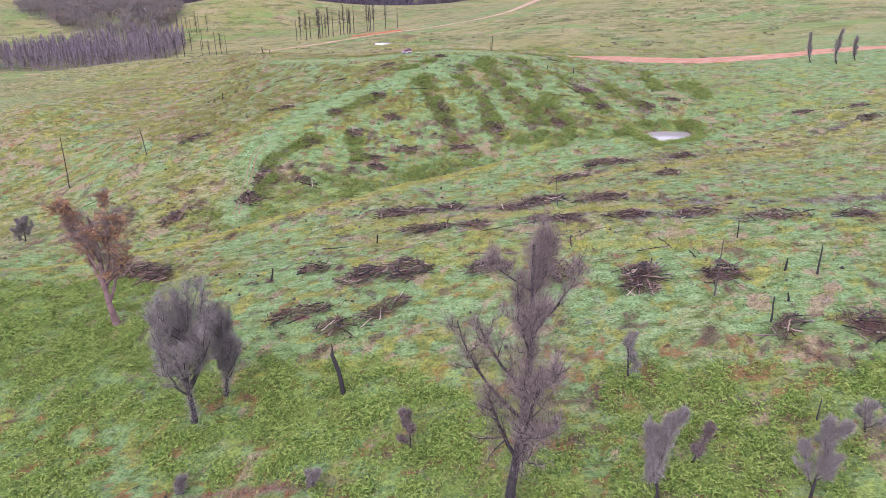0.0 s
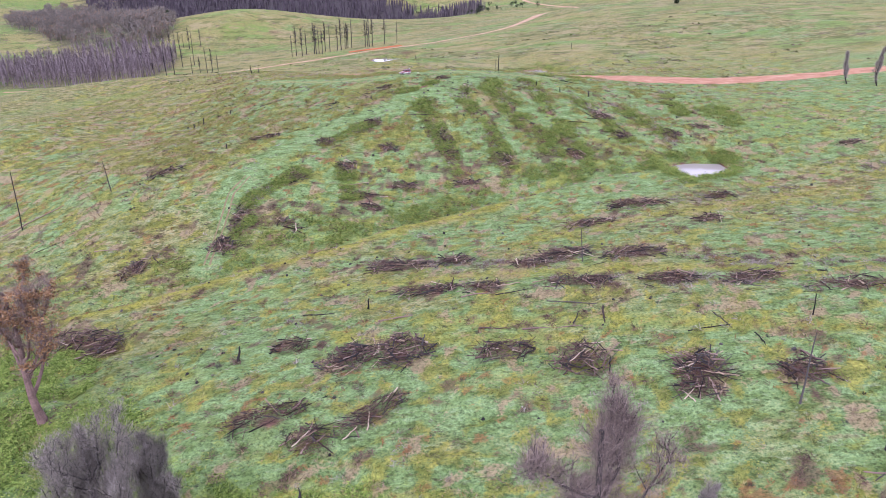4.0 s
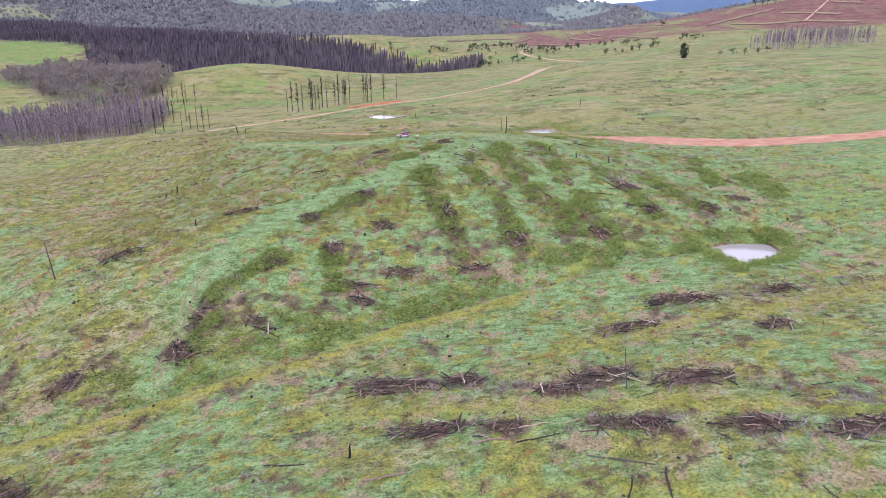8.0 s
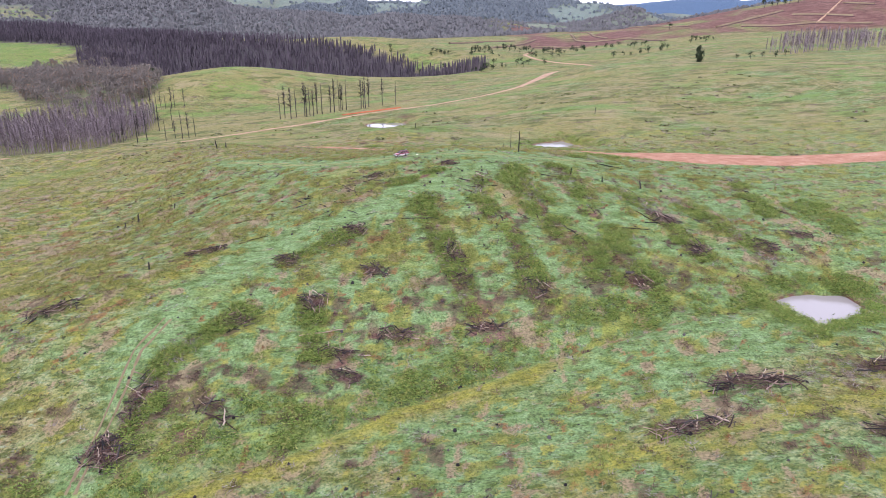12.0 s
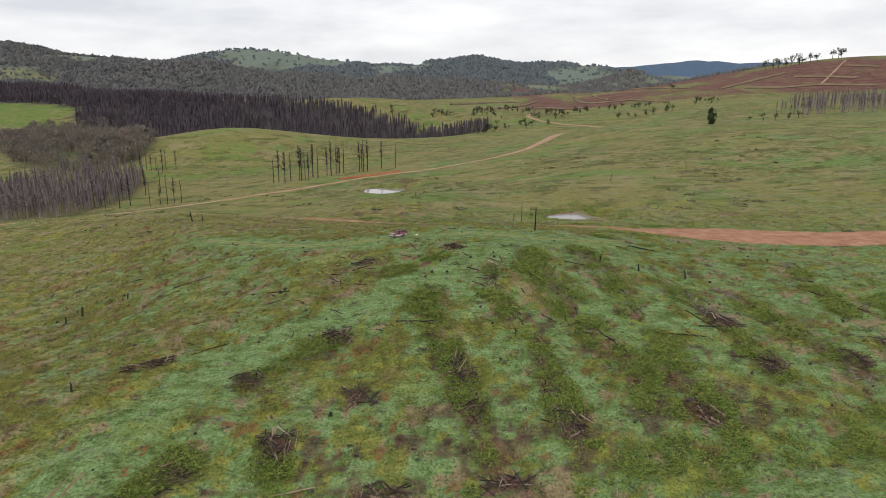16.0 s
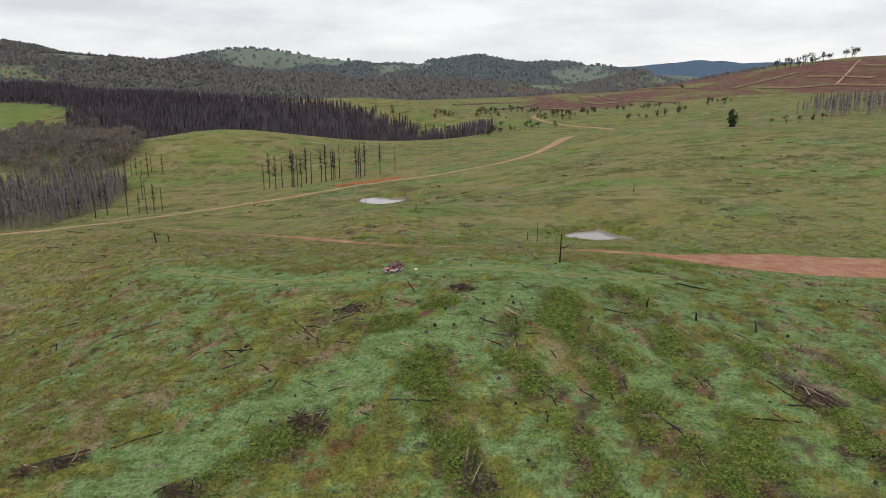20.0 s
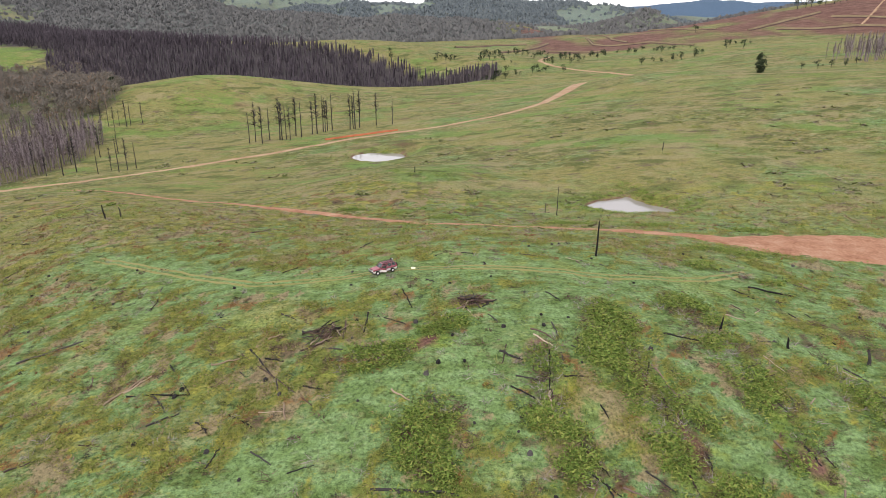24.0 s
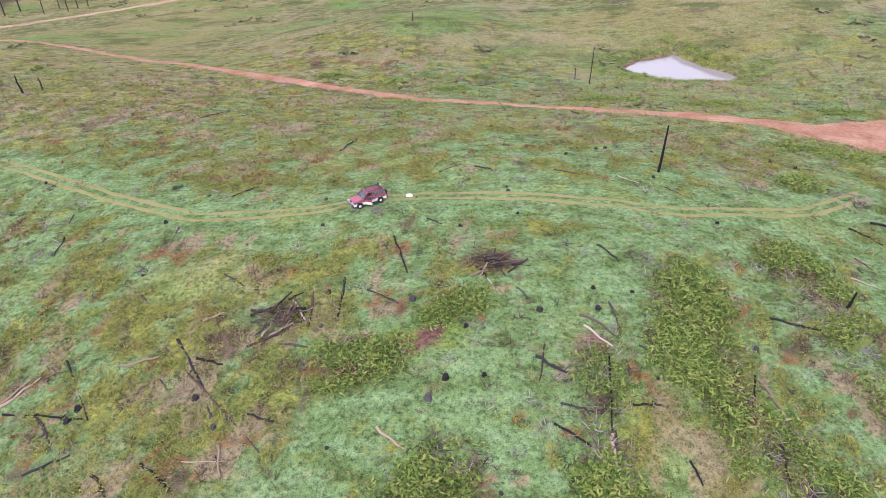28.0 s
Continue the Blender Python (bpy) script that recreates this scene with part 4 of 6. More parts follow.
def leaf_clump(rng, n, size):
    """Loose leaves over an uneven dome, base at the ground."""
    v, f = [], []
    lobes = [(rng.normal(0, 0.4), rng.normal(0, 0.4), rng.uniform(0.3, 0.75)) for _ in range(4)]
    for k in range(n):
        lx, ly, lr = lobes[rng.integers(4)]
        a, e = rng.uniform(0, 2 * np.pi), rng.uniform(0.05, 1.0)
        rad = lr * rng.uniform(0.75, 1.05)
        c = np.array([lx + rad * np.cos(a) * np.sqrt(1 - e * e), ly + rad * np.sin(a) * np.sqrt(1 - e * e), rad * e * 1.1])
        p, q = rng.normal(0, 1, 3), rng.normal(0, 1, 3)
        p[2] *= 0.5
        q[2] *= 0.5
        p, q = p / np.linalg.norm(p) * size, q / np.linalg.norm(q) * size * 0.6
        v += [c - p, c + q, c + p, c - q]
        f += [(4 * k, 4 * k + 1, 4 * k + 2), (4 * k, 4 * k + 2, 4 * k + 3)]
    return np.array(v), np.array(f)


def leaf_spray(rng, n, size, low=0.0, flat=0.42):
    """A small bush of many fine single leaves over an uneven dome."""
    lobes = np.stack([rng.normal(0, 0.42, 5), rng.normal(0, 0.42, 5), rng.uniform(0.25, 0.75, 5)], 1)[rng.integers(0, 5, n)]
    a, e, r = rng.uniform(0, 2 * np.pi, n), rng.uniform(low, 1.0, n), lobes[:, 2] * rng.uniform(0.6, 1.08, n)
    c = np.stack([lobes[:, 0] + r * np.cos(a) * np.sqrt(1 - e * e), lobes[:, 1] + r * np.sin(a) * np.sqrt(1 - e * e), r * e * 1.15], 1)
    p, q = rng.normal(0, 1, (n, 3)) * [1, 1, flat], rng.normal(0, 1, (n, 3)) * [1, 1, flat]
    p *= size * rng.uniform(0.7, 1.3, (n, 1)) / np.linalg.norm(p, axis=1)[:, None]
    q *= size * 0.65 / np.linalg.norm(q, axis=1)[:, None]
    return np.stack([c - p, c + q, c + p], 1).reshape(-1, 3), np.arange(3 * n).reshape(-1, 3)


def stick_clump(rng, n, reach, width, up=0.6, lift=0.0):
    v, f = [], []
    for k in range(n):
        d = rng.normal(0, 1, 3)
        d[2] = abs(d[2]) * up
        d /= np.linalg.norm(d)
        a = np.array([*rng.normal(0, 0.22 * reach, 2), lift - 0.05])
        b = a + d * reach * rng.uniform(0.4, 1.0)
        s = np.cross(d, rng.normal(0, 1, 3))
        s *= width / np.linalg.norm(s)
        v += [a - s, a + s, b]
        f.append((3 * k, 3 * k + 1, 3 * k + 2))
    return np.array(v), np.array(f)


def stuff(name, data, material, label, category):
    return tagged(part(name, data, material), label, category, kind="stuff")


def places(n, x0, x1, y0, y1, keep, rng):
    """Random places, kept with the chance that keep(x, y) gives."""
    x, y = rng.uniform(x0, x1, n), rng.uniform(y0, y1, n)
    ok = rng.random(n) < keep(x, y)
    x, y = x[ok], y[ok]
    for pond in PONDS:
        s = pond_reach(x, y, pond) > 1.05
        x, y = x[s], y[s]
    return x, y


ROAD_LINES = [[(r[0], r[1]) for r in RED_ROAD], [(r[0], r[1]) for r in FAR_ROAD]]


def off_road(x, y):
    w = np.interp(x, [r[0] for r in RED_ROAD], [r[2] for r in RED_ROAD])
    return (path_distance(x, y, ROAD_LINES[0]) > w + 0.4) * (path_distance(x, y, ROAD_LINES[1]) > 3.5)


def seen_wedge(x, y):
    """The stretch of the plan beside the flight line."""
    return np.abs(x) < 42 + 0.72 * np.clip(y - 40, 0, 400)


def herb_keep(k, thin=0.0):
    def keep(x, y):
        return seen_wedge(x, y) * off_road(x, y) * np.clip(4 * (herbs(x, y)[:, k] - 0.4), thin, 1)

    return keep


def clusters(n, x0, x1, y0, y1, keep, r0, r1, thick, rng):
    """Patches of one kind of growth: places round random centres."""
    cx, cy = places(n, x0, x1, y0, y1, keep, rng)
    out = []
    for x, y in zip(cx, cy):
        r = rng.uniform(r0, r1)
        m = max(3, int(thick * r * r * rng.uniform(0.6, 1.2)))
        a, d, turn, slim = rng.uniform(0, 2 * np.pi, m), r * np.sqrt(rng.random(m)), rng.uniform(0, 3.1), rng.uniform(0.4, 1.0)
        u, w = d * np.cos(a), d * np.sin(a) * slim
        out.append(np.stack([x + u * np.cos(turn) - w * np.sin(turn), y + u * np.sin(turn) + w * np.cos(turn)], 1))
    p = np.concatenate(out)
    ok = off_road(p[:, 0], p[:, 1]) > 0
    for pond in PONDS:
        ok &= pond_reach(p[:, 0], p[:, 1], pond) > 1.04
    return p[ok, 0], p[ok, 1]


def grow(name, proto, x, y, lo, hi, material, label, category, sink=0.0, flat=1.0):
    s = RNG.uniform(lo, hi, len(x))
    stuff(name, scatter(proto, np.stack([x, y, on_ground(x, y) - sink], 1), np.stack([s, s, s * flat], 1), RNG.uniform(0, 6.28, len(x)), RNG), material, label, category)


TUFTS = [blade_tuft(RNG, 8, 0.4, 0.4, 0.038) for _ in range(6)]
LEAVES = [leaf_spray(RNG, 46, 0.17) for _ in range(7)]
WEEDS = [leaf_spray(RNG, 26, 0.17) for _ in range(8)]
FRONDS = [leaf_spray(RNG, 42, 0.18) for _ in range(7)]
STICKS = [stick_clump(RNG, 26, 1.0, 0.03) for _ in range(5)]


def leaf_keep(x, y):
    c = covers(x, y)[:, 1]
    return np.where(y < 175, 0.1, 1.0) * seen_wedge(x, y) * off_road(x, y) * np.clip((c - 0.3) * 2.2, 0, 1) * np.clip(7 * (fractal(x, y, 4.2, 72) - 0.42), 0, 1)


def stick_keep(x, y):
    wr = np.min([path_distance(x, y, w) for w in WINDROWS + TERRACE_ROWS], axis=0)
    return seen_wedge(x, y) * off_road(x, y) * (0.05 + 0.9 * np.exp(-((wr / 2.6) ** 2))) * np.clip(2.5 * (fractal(x, y, 8, 75) - 0.35), 0, 1)


def open_keep(x, y):
    lane = np.minimum(path_distance(x, y, CAR_TRACK), path_distance(x, y, SPUR_TRACK))
    return seen_wedge(x, y) * off_road(x, y) * (1 - np.exp(-((lane / 4.5) ** 2)))


def spur_keep(x, y):
    return open_keep(x, y) * np.clip((y - 190) / 60, 0.25, 1)


x, y = places(260000, -190, 150, 55, 400, herb_keep(0, 0.05), RNG)
x, y = x[:26000], y[:26000]
grow("grass_tufts", TUFTS, x, y, 0.6, 1.9, M_TUFT, "yellow-green and straw grass tufts over the pasture", "grass")
x, y = places(90000, -110, 90, 235, 345, herb_keep(0), RNG)
x2, y2 = places(90000, -180, 140, 90, 400, herb_keep(0), RNG)
x, y = np.r_[x[:9500], x2[:6000]], np.r_[y[:9500], y2[:6000]]
grow("olive_weeds", WEEDS, x, y, 0.45, 1.5, M_HERB, "olive and yellow low weeds in patches over the pasture", "weeds", 0.06, 0.9)
x, y = places(560000, -110, 110, 100, 345, leaf_keep, RNG)
h = x[::5][:2600], y[::5][:2600]
x, y = x[:8200], y[:8200]
grow("bramble_scrub", LEAVES, x, y, 0.6, 2.1, M_LEAF, "low leafy green bramble scrub along rows and gullies", "scrub", 0.1)
grow("row_herbs", WEEDS, *h, 0.5, 1.3, M_HERB, "yellow and brown herbs tangled through the scrub rows", "herbs", 0.1)
x, y = places(90000, -120, 110, 48, 150, lambda x, y: (covers(x, y)[:, 1] > 0.45) * seen_wedge(x, y) * np.clip(7 * (fractal(x, y, 4, 73) - 0.42), 0, 1), RNG)
x, y = x[:7000], y[:7000]
grow("creek_bracken", FRONDS, x, y, 0.8, 2.3, M_FROND, "lush bright green bracken along the creek", "bracken", 0.15, 0.85)
x, y = clusters(900, -110, 110, 60, 380, lambda x, y: 0.6 * spur_keep(x, y), 0.6, 2.2, 2.4, RNG)
grow("leafy_regrowth", WEEDS, x, y, 0.5, 1.0, M_LEAF, "scattered leafy green regrowth bushes", "shrub", 0.1)
x, y = clusters(800, -110, 110, 60, 380, lambda x, y: 0.6 * spur_keep(x, y), 0.6, 2.3, 3.2, RNG)
grow("yellow_shrubs", WEEDS, x, y, 0.5, 1.0, M_YELLEAF, "small yellow-flowering weeds among the grass", "shrub", 0.05)
x, y = places(60000, -125, 125, 55, 400, herb_keep(2), RNG)
grow("rust_bracken", TUFTS, x, y, 0.8, 1.6, M_RUSTFERN, "rust-brown dead bracken in scattered patches", "bracken")
x, y = places(70000, -125, 125, 55, 400, herb_keep(1), RNG)
grow("dead_grass", TUFTS, x, y, 0.8, 1.7, M_DEADGRASS, "pinkish dead grass in soft patches", "grass")
x, y = places(200000, -160, 170, 90, 420, stick_keep, RNG)
grow("dead_sticks", STICKS, x[::2], y[::2], 0.6, 1.9, M_TWIG, "grey dead sticks and brush along the windrows", "brush")
x2, y2 = places(50000, -110, 110, 75, 330, herb_keep(3), RNG)
x, y = np.r_[x, x2[:2600], x2[:2600]], np.r_[y, y2[:2600], y2[:2600] + 0.7]
grow("dark_brush", STICKS, x[1::2], y[1::2], 0.7, 2.1, M_BRUSH, "dark purple-brown brush debris along the windrows", "brush", 0.0, 0.6)
x, y = clusters(2600, -190, 150, 60, 430, lambda x, y: 0.7 * open_keep(x, y), 0.4, 1.5, 3.0, RNG)
grow("charred_sticks", STICKS, x, y, 0.5, 1.2, M_BARK, "small burnt sticks lying in the grass", "brush", 0.0, 0.5)
x, y = places(26000, -420, 520, 415, 900, lambda x, y: 0.8 * off_road(x, y) * np.clip(6 * (fractal(x, y, 30, 76) - 0.52), 0.015, 1) * (np.abs(x) < 0.75 * y) * np.clip(560 / y, 0, 1) ** 1.5, RNG)
ROAD_BUSHES = [(-36, 398, 2.4), (-6, 386, 2.2), (28, 377, 3.4), (48, 371, 3.2), (73, 365, 2.6), (53, 341, 3.2), (60, 338, 2.6), (-20, 393, 1.6)]
# scrub and dead heath on the slope behind the road, reeds round the ponds
x, y = clusters(700, -170, 220, 345, 600, lambda x, y: 0.75 * off_road(x, y) * np.clip(5 * (fractal(x, y, 40, 77) - 0.42), 0.05, 1), 0.8, 3.4, 1.0, RNG)
grow("slope_scrub", WEEDS, x[:5200], y[:5200], 0.8, 2.3, M_LEAF, "dark green low scrub scattered behind the red road", "scrub", 0.1, 0.8)
x, y = clusters(420, -170, 220, 345, 600, lambda x, y: 0.75 * off_road(x, y) * np.clip(5 * (fractal(x, y, 36, 78) - 0.45), 0.05, 1), 1.0, 3.6, 0.9, RNG)
grow("dead_heath", STICKS, x[:2200], y[:2200], 1.0, 2.4, M_TWIG, "grey-brown dead heath in patches on the slope", "heath", 0.0, 0.7)
ring = []
for px, py, level, shore in PONDS[:2]:
    th = RNG.uniform(0, 6.28, 420)
    r = RNG.uniform(1.1, 1.75, 420) / pond_reach(px + np.cos(th), py + np.sin(th), (px, py, level, shore))
    ring.append(np.stack([px + r * np.cos(th), py + r * np.sin(th)], 1))
ring = np.concatenate(ring)
grow("pond_reeds", FRONDS, ring[:, 0], ring[:, 1], 0.7, 1.5, M_FROND, "lush green growth round the ponds", "reeds", 0.1, 0.8)
bank_x, bank_y = [], []
for px, py, wide in ROAD_BUSHES:
    k = int(26 * wide)
    bank_x.append(px + RNG.normal(0, wide, k))
    bank_y.append(py + RNG.normal(0, 1.1, k))
bank_x, bank_y = np.concatenate(bank_x), np.concatenate(bank_y)
ok = off_road(bank_x, bank_y) > 0
grow("roadside_bushes", LEAVES, bank_x[ok], bank_y[ok], 0.9, 1.9, M_LEAF, "low dark green bushes beside the red road", "bush", 0.1, 0.8)
HEATH = [leaf_clump(RNG, 5, 0.5) for _ in range(5)]
grow("heath_clumps", HEATH, x, y, 0.7, 2.6, M_HEATH, "olive and brown heath dotted over the far slopes", "heath", 0.2, 0.6)


# ---- logs, heaps, stumps and posts ----
def log_mesh(name, seed, material, knots=2):
    """A bent tapering log of length 1 along x and radius 1, with branch stubs."""
    rng = np.random.default_rng(seed)
    t = np.linspace(-0.5, 0.5, 6)
    pts = np.stack([t, 0 * t, 0 * t], 1)
    bend = rng.normal(0, 1.6, 2)
    pts[:, 1] += bend[0] * (0.25 - t * t) * 2
    pts[:, 2] += abs(bend[1]) * (0.25 - t * t) * 0.5
    pts[1:-1, 1:] += rng.normal(0, 0.45, (4, 2))
    rad = np.linspace(1.0, rng.uniform(0.35, 0.7), 6) * rng.uniform(0.9, 1.1, 6)
    th = np.arange(6) * np.pi / 3
    v = np.concatenate([np.stack([np.full(6, p[0]), p[1] + r * np.cos(th), p[2] + r * np.sin(th)], 1) for p, r in zip(pts, rad)])
    f = []
    for i in range(5):
        for j in range(6):
            p, q = i * 6 + j, i * 6 + (j + 1) % 6
            f += [(p, q, q + 6), (p, q + 6, p + 6)]
    f += [(0, j + 1, j) for j in range(1, 5)] + [(30, 30 + j, 31 + j) for j in range(1, 5)]
    pieces = [(v, f)]
    for _ in range(knots):
        k = rng.uniform(-0.2, 0.4)
        a = rng.uniform(0.3, 2.8)
        tip = np.array([k + rng.uniform(0.04, 0.12), rng.uniform(3, 7) * np.cos(a), rng.uniform(2, 5) * np.sin(a)])
        pieces.append((np.array([(k - 0.012, 0, 0.5), (k + 0.012, 0, 0.5), (k, 0.35, -0.2), tip]), [(0, 1, 3), (1, 2, 3), (2, 0, 3)]))
    me = tri_mesh(name, *join(pieces))
    me.materials.append(material)
    return me


LOGS = {"char": [log_mesh("charred_log", s, M_CHAR, 2 + s % 4) for s in range(5)], "wood": [log_mesh("grey_log", s + 10, M_WOOD, 1 + s % 4) for s in range(5)], "pale": [log_mesh("pale_log", s + 20, M_PALE, s % 2) for s in range(3)]}


def along(a, b):
    """The pose of something laid along x from a to b."""
    a, b = Vector(a), Vector(b)
    return Matrix.Translation((a + b) / 2) @ (b - a).to_track_quat("X", "Z").to_matrix().to_4x4(), (b - a).length


def lay_log(ax, ay, bx, by, r, kind, k, lift=0.0):
    a, b = (ax, ay, float(on_ground(ax, ay)) + r * 0.55 + lift), (bx, by, float(on_ground(bx, by)) + r * 0.4)
    m, n = along(a, b)
    ob = new("fallen_log", LOGS[kind][k % len(LOGS[kind])])
    ob.matrix_world = m @ Matrix.Diagonal((n, r, r, 1))
    text = {"char": "burnt black fallen log lying in regrowth grass", "wood": "grey weathered fallen log lying in grass", "pale": "bleached bare fallen log lying in grass"}[kind]
    return tagged(ob, text, "log", "fallen logs")


SPUR_LOGS = [(-21, 291, -22, 303), (-47, 290, -41, 282), (-51, 284, -41, 282), (-47, 283, -44, 280), (-36, 290, -23, 277), (-32, 288, -29, 287), (-18, 298, -18, 292), (-13, 305, -11, 298), (-4, 297, 1, 299), (2, 286, 5, 284), (9, 286, 8, 278), (3, 279, 6, 277), (23, 284, 25, 277), (20, 291, 20, 289), (27, 292, 32, 291), (45, 311, 48, 308), (19, 278, 20, 278), (-34, 277, -30, 274), (-38, 276, -36, 274), (-25, 281, -22, 280), (-27, 289, -23, 291), (-57, 359, -53, 366), (-24, 335, -22, 341)]
for k, q in enumerate(SPUR_LOGS):
    lay_log(*q, (0.17, 0.12, 0.15)[k % 3], "char" if k % 4 else "wood", k)
MORE_LOGS = [(-97, 312, -91, 312), (-77, 299, -67, 302), (-34, 268, -33, 272), (-68, 254, -59, 257), (-56, 257, -49, 260), (-14, 264, -4, 263), (51, 272, 56, 265), (52, 266, 61, 266), (41, 262, 52, 262), (29, 262, 34, 255), (15, 251, 17, 247), (49, 313, 57, 312), (52, 304, 55, 295), (-35, 291, -30, 284), (-107, 337, -103, 344), (-121, 366, -113, 361)]
for k, q in enumerate(MORE_LOGS):
    lay_log(*q, (0.14, 0.18)[k % 2], "char", k + 3)
TERRACE_LOGS = [(-118, 199, -111, 202), (-98, 194, -91, 194), (-64, 192, -53, 191), (-46, 199, -39, 195), (-31, 151, -24, 150), (-14, 144, -7, 145), (20, 144, 29, 140), (14, 134, 25, 133), (25, 138, 23, 133), (43, 161, 46, 159), (54, 143, 60, 139), (44, 145, 50, 145), (48, 132, 49, 126), (3, 150, 9, 150), (10, 149, 17, 150), (30, 139, 29, 133), (42, 127, 49, 127), (6, 136, 12, 135), (52, 124, 52, 120), (-136, 212, -121, 222), (-31, 110, -20, 118)]
for k, q in enumerate(TERRACE_LOGS):
    lay_log(*q, (0.13, 0.18)[k % 2], ("char", "wood")[k % 2], k + 5)
for q in [(-40, 288, -36, 289), (8, 278, 8, 275), (-27, 278, -26, 275), (-52, 285, -49, 288), (-54, 283, -50, 288), (-33, 220, -24, 223), (-12, 222, -7, 221)]:
    lay_log(*q, 0.17, "pale", int(q[0]) % 3)
rng = np.random.default_rng(5)
for k in range(150):
    row = (TERRACE_ROWS + WINDROWS[1:6])[k % 8]
    p = resample(row, 1.0)
    cx, cy = p[rng.integers(len(p))] + rng.normal(0, 2.2, 2)
    a = rng.normal(0.1, 0.45) if k % 8 < 3 else rng.normal(-1.2, 0.6)
    n = rng.uniform(1.5, 5) / 2
    lay_log(cx - n * math.cos(a), cy - n * math.sin(a), cx + n * math.cos(a), cy + n * math.sin(a), rng.uniform(0.07, 0.17), ("char", "wood", "wood", "pale")[int(rng.integers(0, 4)) if k % 5 else 0], k)

rng = np.random.default_rng(15)
for k in range(80):
    cx, cy = rng.uniform(-62, 68), rng.uniform(258, 325)
    if off_road(np.array([cx]), np.array([cy]))[0] and math.hypot(cx + 17, cy - 313) > 9 and path_distance(np.array([cx]), np.array([cy]), CAR_TRACK)[0] > 3:
        a, n = rng.normal(-0.7, 0.7), rng.uniform(1.2, 4.5) / 2
        lay_log(cx - n * math.cos(a), cy - n * math.sin(a), cx + n * math.cos(a), cy + n * math.sin(a), rng.uniform(0.06, 0.15), ("char", "char", "wood", "char", "pale")[k % 5], k)

rng = np.random.default_rng(6)


def pile_twigs(rng, n):
    """Fine sticks heaped over a unit disc, most of them lying flat."""
    r, a = np.sqrt(rng.random(n)), rng.uniform(0, 2 * np.pi, n)
    p = np.stack([r * np.cos(a), r * np.sin(a), np.sqrt(1 - r) * rng.random(n) * 0.8], 1) + np.stack([rng.normal(0, 0.12, n), rng.normal(0, 0.12, n), np.zeros(n)], 1)
    d = rng.normal(0, 1, (n, 3)) * [1, 1, 0.45]
    d *= (rng.uniform(0.15, 0.5, n) / np.linalg.norm(d, axis=1))[:, None]
    d[:, 2] = np.abs(d[:, 2])
    w = np.cross(d, rng.normal(0, 1, (n, 3)))
    w *= 0.015 / np.linalg.norm(w, axis=1)[:, None]
    return np.stack([p - w, p + w, p + d], 1).reshape(-1, 3), np.arange(3 * n).reshape(-1, 3)


HEAP_TWIGS = [tri_mesh("brushwood", *pile_twigs(rng, 500)) for _ in range(3)]
for me in HEAP_TWIGS:
    me.materials.append(M_BRUSH)


def brush_heap(x, y, half, deep, angle, count, seed, kinds=("char", "wood", "char", "wood", "wood", "char", "pale"), high=1.0, length=3.6, spread=0.5, text="heap of burnt logs and branches pushed together on grass"):
    """Logs pushed into a heap: half-length, half-depth and the turn of its long side."""
    rng = np.random.default_rng(seed)
    half, deep, high = half * 1.12, deep * 1.5, high * 2.0
    base = new("log_heap")
    z0 = float(on_ground(x, y))
    base.matrix_world = pose(x, y, z0)
    tagged(base, text, "log pile", "log heaps")
    ca, sa = math.cos(angle), math.sin(angle)
    for k in range(int(count * 2.1)):
        u, w = rng.uniform(-1, 1), rng.uniform(-1, 1)
        top = math.sqrt((1 - abs(u)) * (1 - abs(w)))
        px, py = u * half * ca - w * deep * sa, u * half * sa + w * deep * ca
        a = angle + rng.normal(0, spread * 1.5) + (rng.random() < 0.25) * 1.4
        n = length * rng.uniform(0.45, 1.15) / 2
        r = rng.uniform(0.05, 0.13) * (1.5 if k % 6 == 0 else 1)
        h = top * high * rng.uniform(0.2, 1.0)
        dz = rng.normal(0, 0.3) * n
        e = [(px + s * n * math.cos(a), py + s * n * math.sin(a)) for s in (-1, 1)]
        zs = [float(on_ground(x + q[0], y + q[1])) - z0 + r * 0.6 + h + s * dz * min(1, h * 2) for q, s in zip(e, (-1, 1))]
        m, length_now = along((*e[0], zs[0]), (*e[1], zs[1]))
        ob = new("log", LOGS[kinds[k % len(kinds)]][int(rng.integers(0, 3))])
        ob.parent = base
        ob.matrix_local = m @ Matrix.Diagonal((length_now, r, r, 1))
    ob = new("brushwood", HEAP_TWIGS[seed % 3])
    ob.parent = base
    ob.matrix_local = pose(0, 0, 0.05, 0, 0, math.degrees(angle)) @ Matrix.Diagonal((half * 1.05, deep * 1.1, high * 1.1, 1))
    return base


for k, q in enumerate(HEAPS_EDGE):
    brush_heap(*q, 100 + k, high=1.5, length=3.8, spread=0.65)
for k, (hx, hy, half, deep, turn, logs) in enumerate(HEAPS_ROW):
    thin = (0.55, 0.7)[k % 2] if 4 <= k <= 9 else 1.0
    brush_heap(hx, hy, half * (1.3 if thin < 1 else 1.0), deep * thin, turn, logs, 130 + k, high=1.15, length=3.6, spread=0.6, text="long windrow heap of burnt logs and brush on grass")
for k, q in enumerate(HEAPS_SPUR):
    brush_heap(*q, 160 + k, high=0.9, length=3.0, spread=0.6, text="small heap of burnt branches among spur regrowth")
for k, q in enumerate(HEAPS_HEAD):
    brush_heap(*q, 190 + k, high=0.8, length=3.2, spread=0.5, text="scattered heap of charred sticks on the slope")


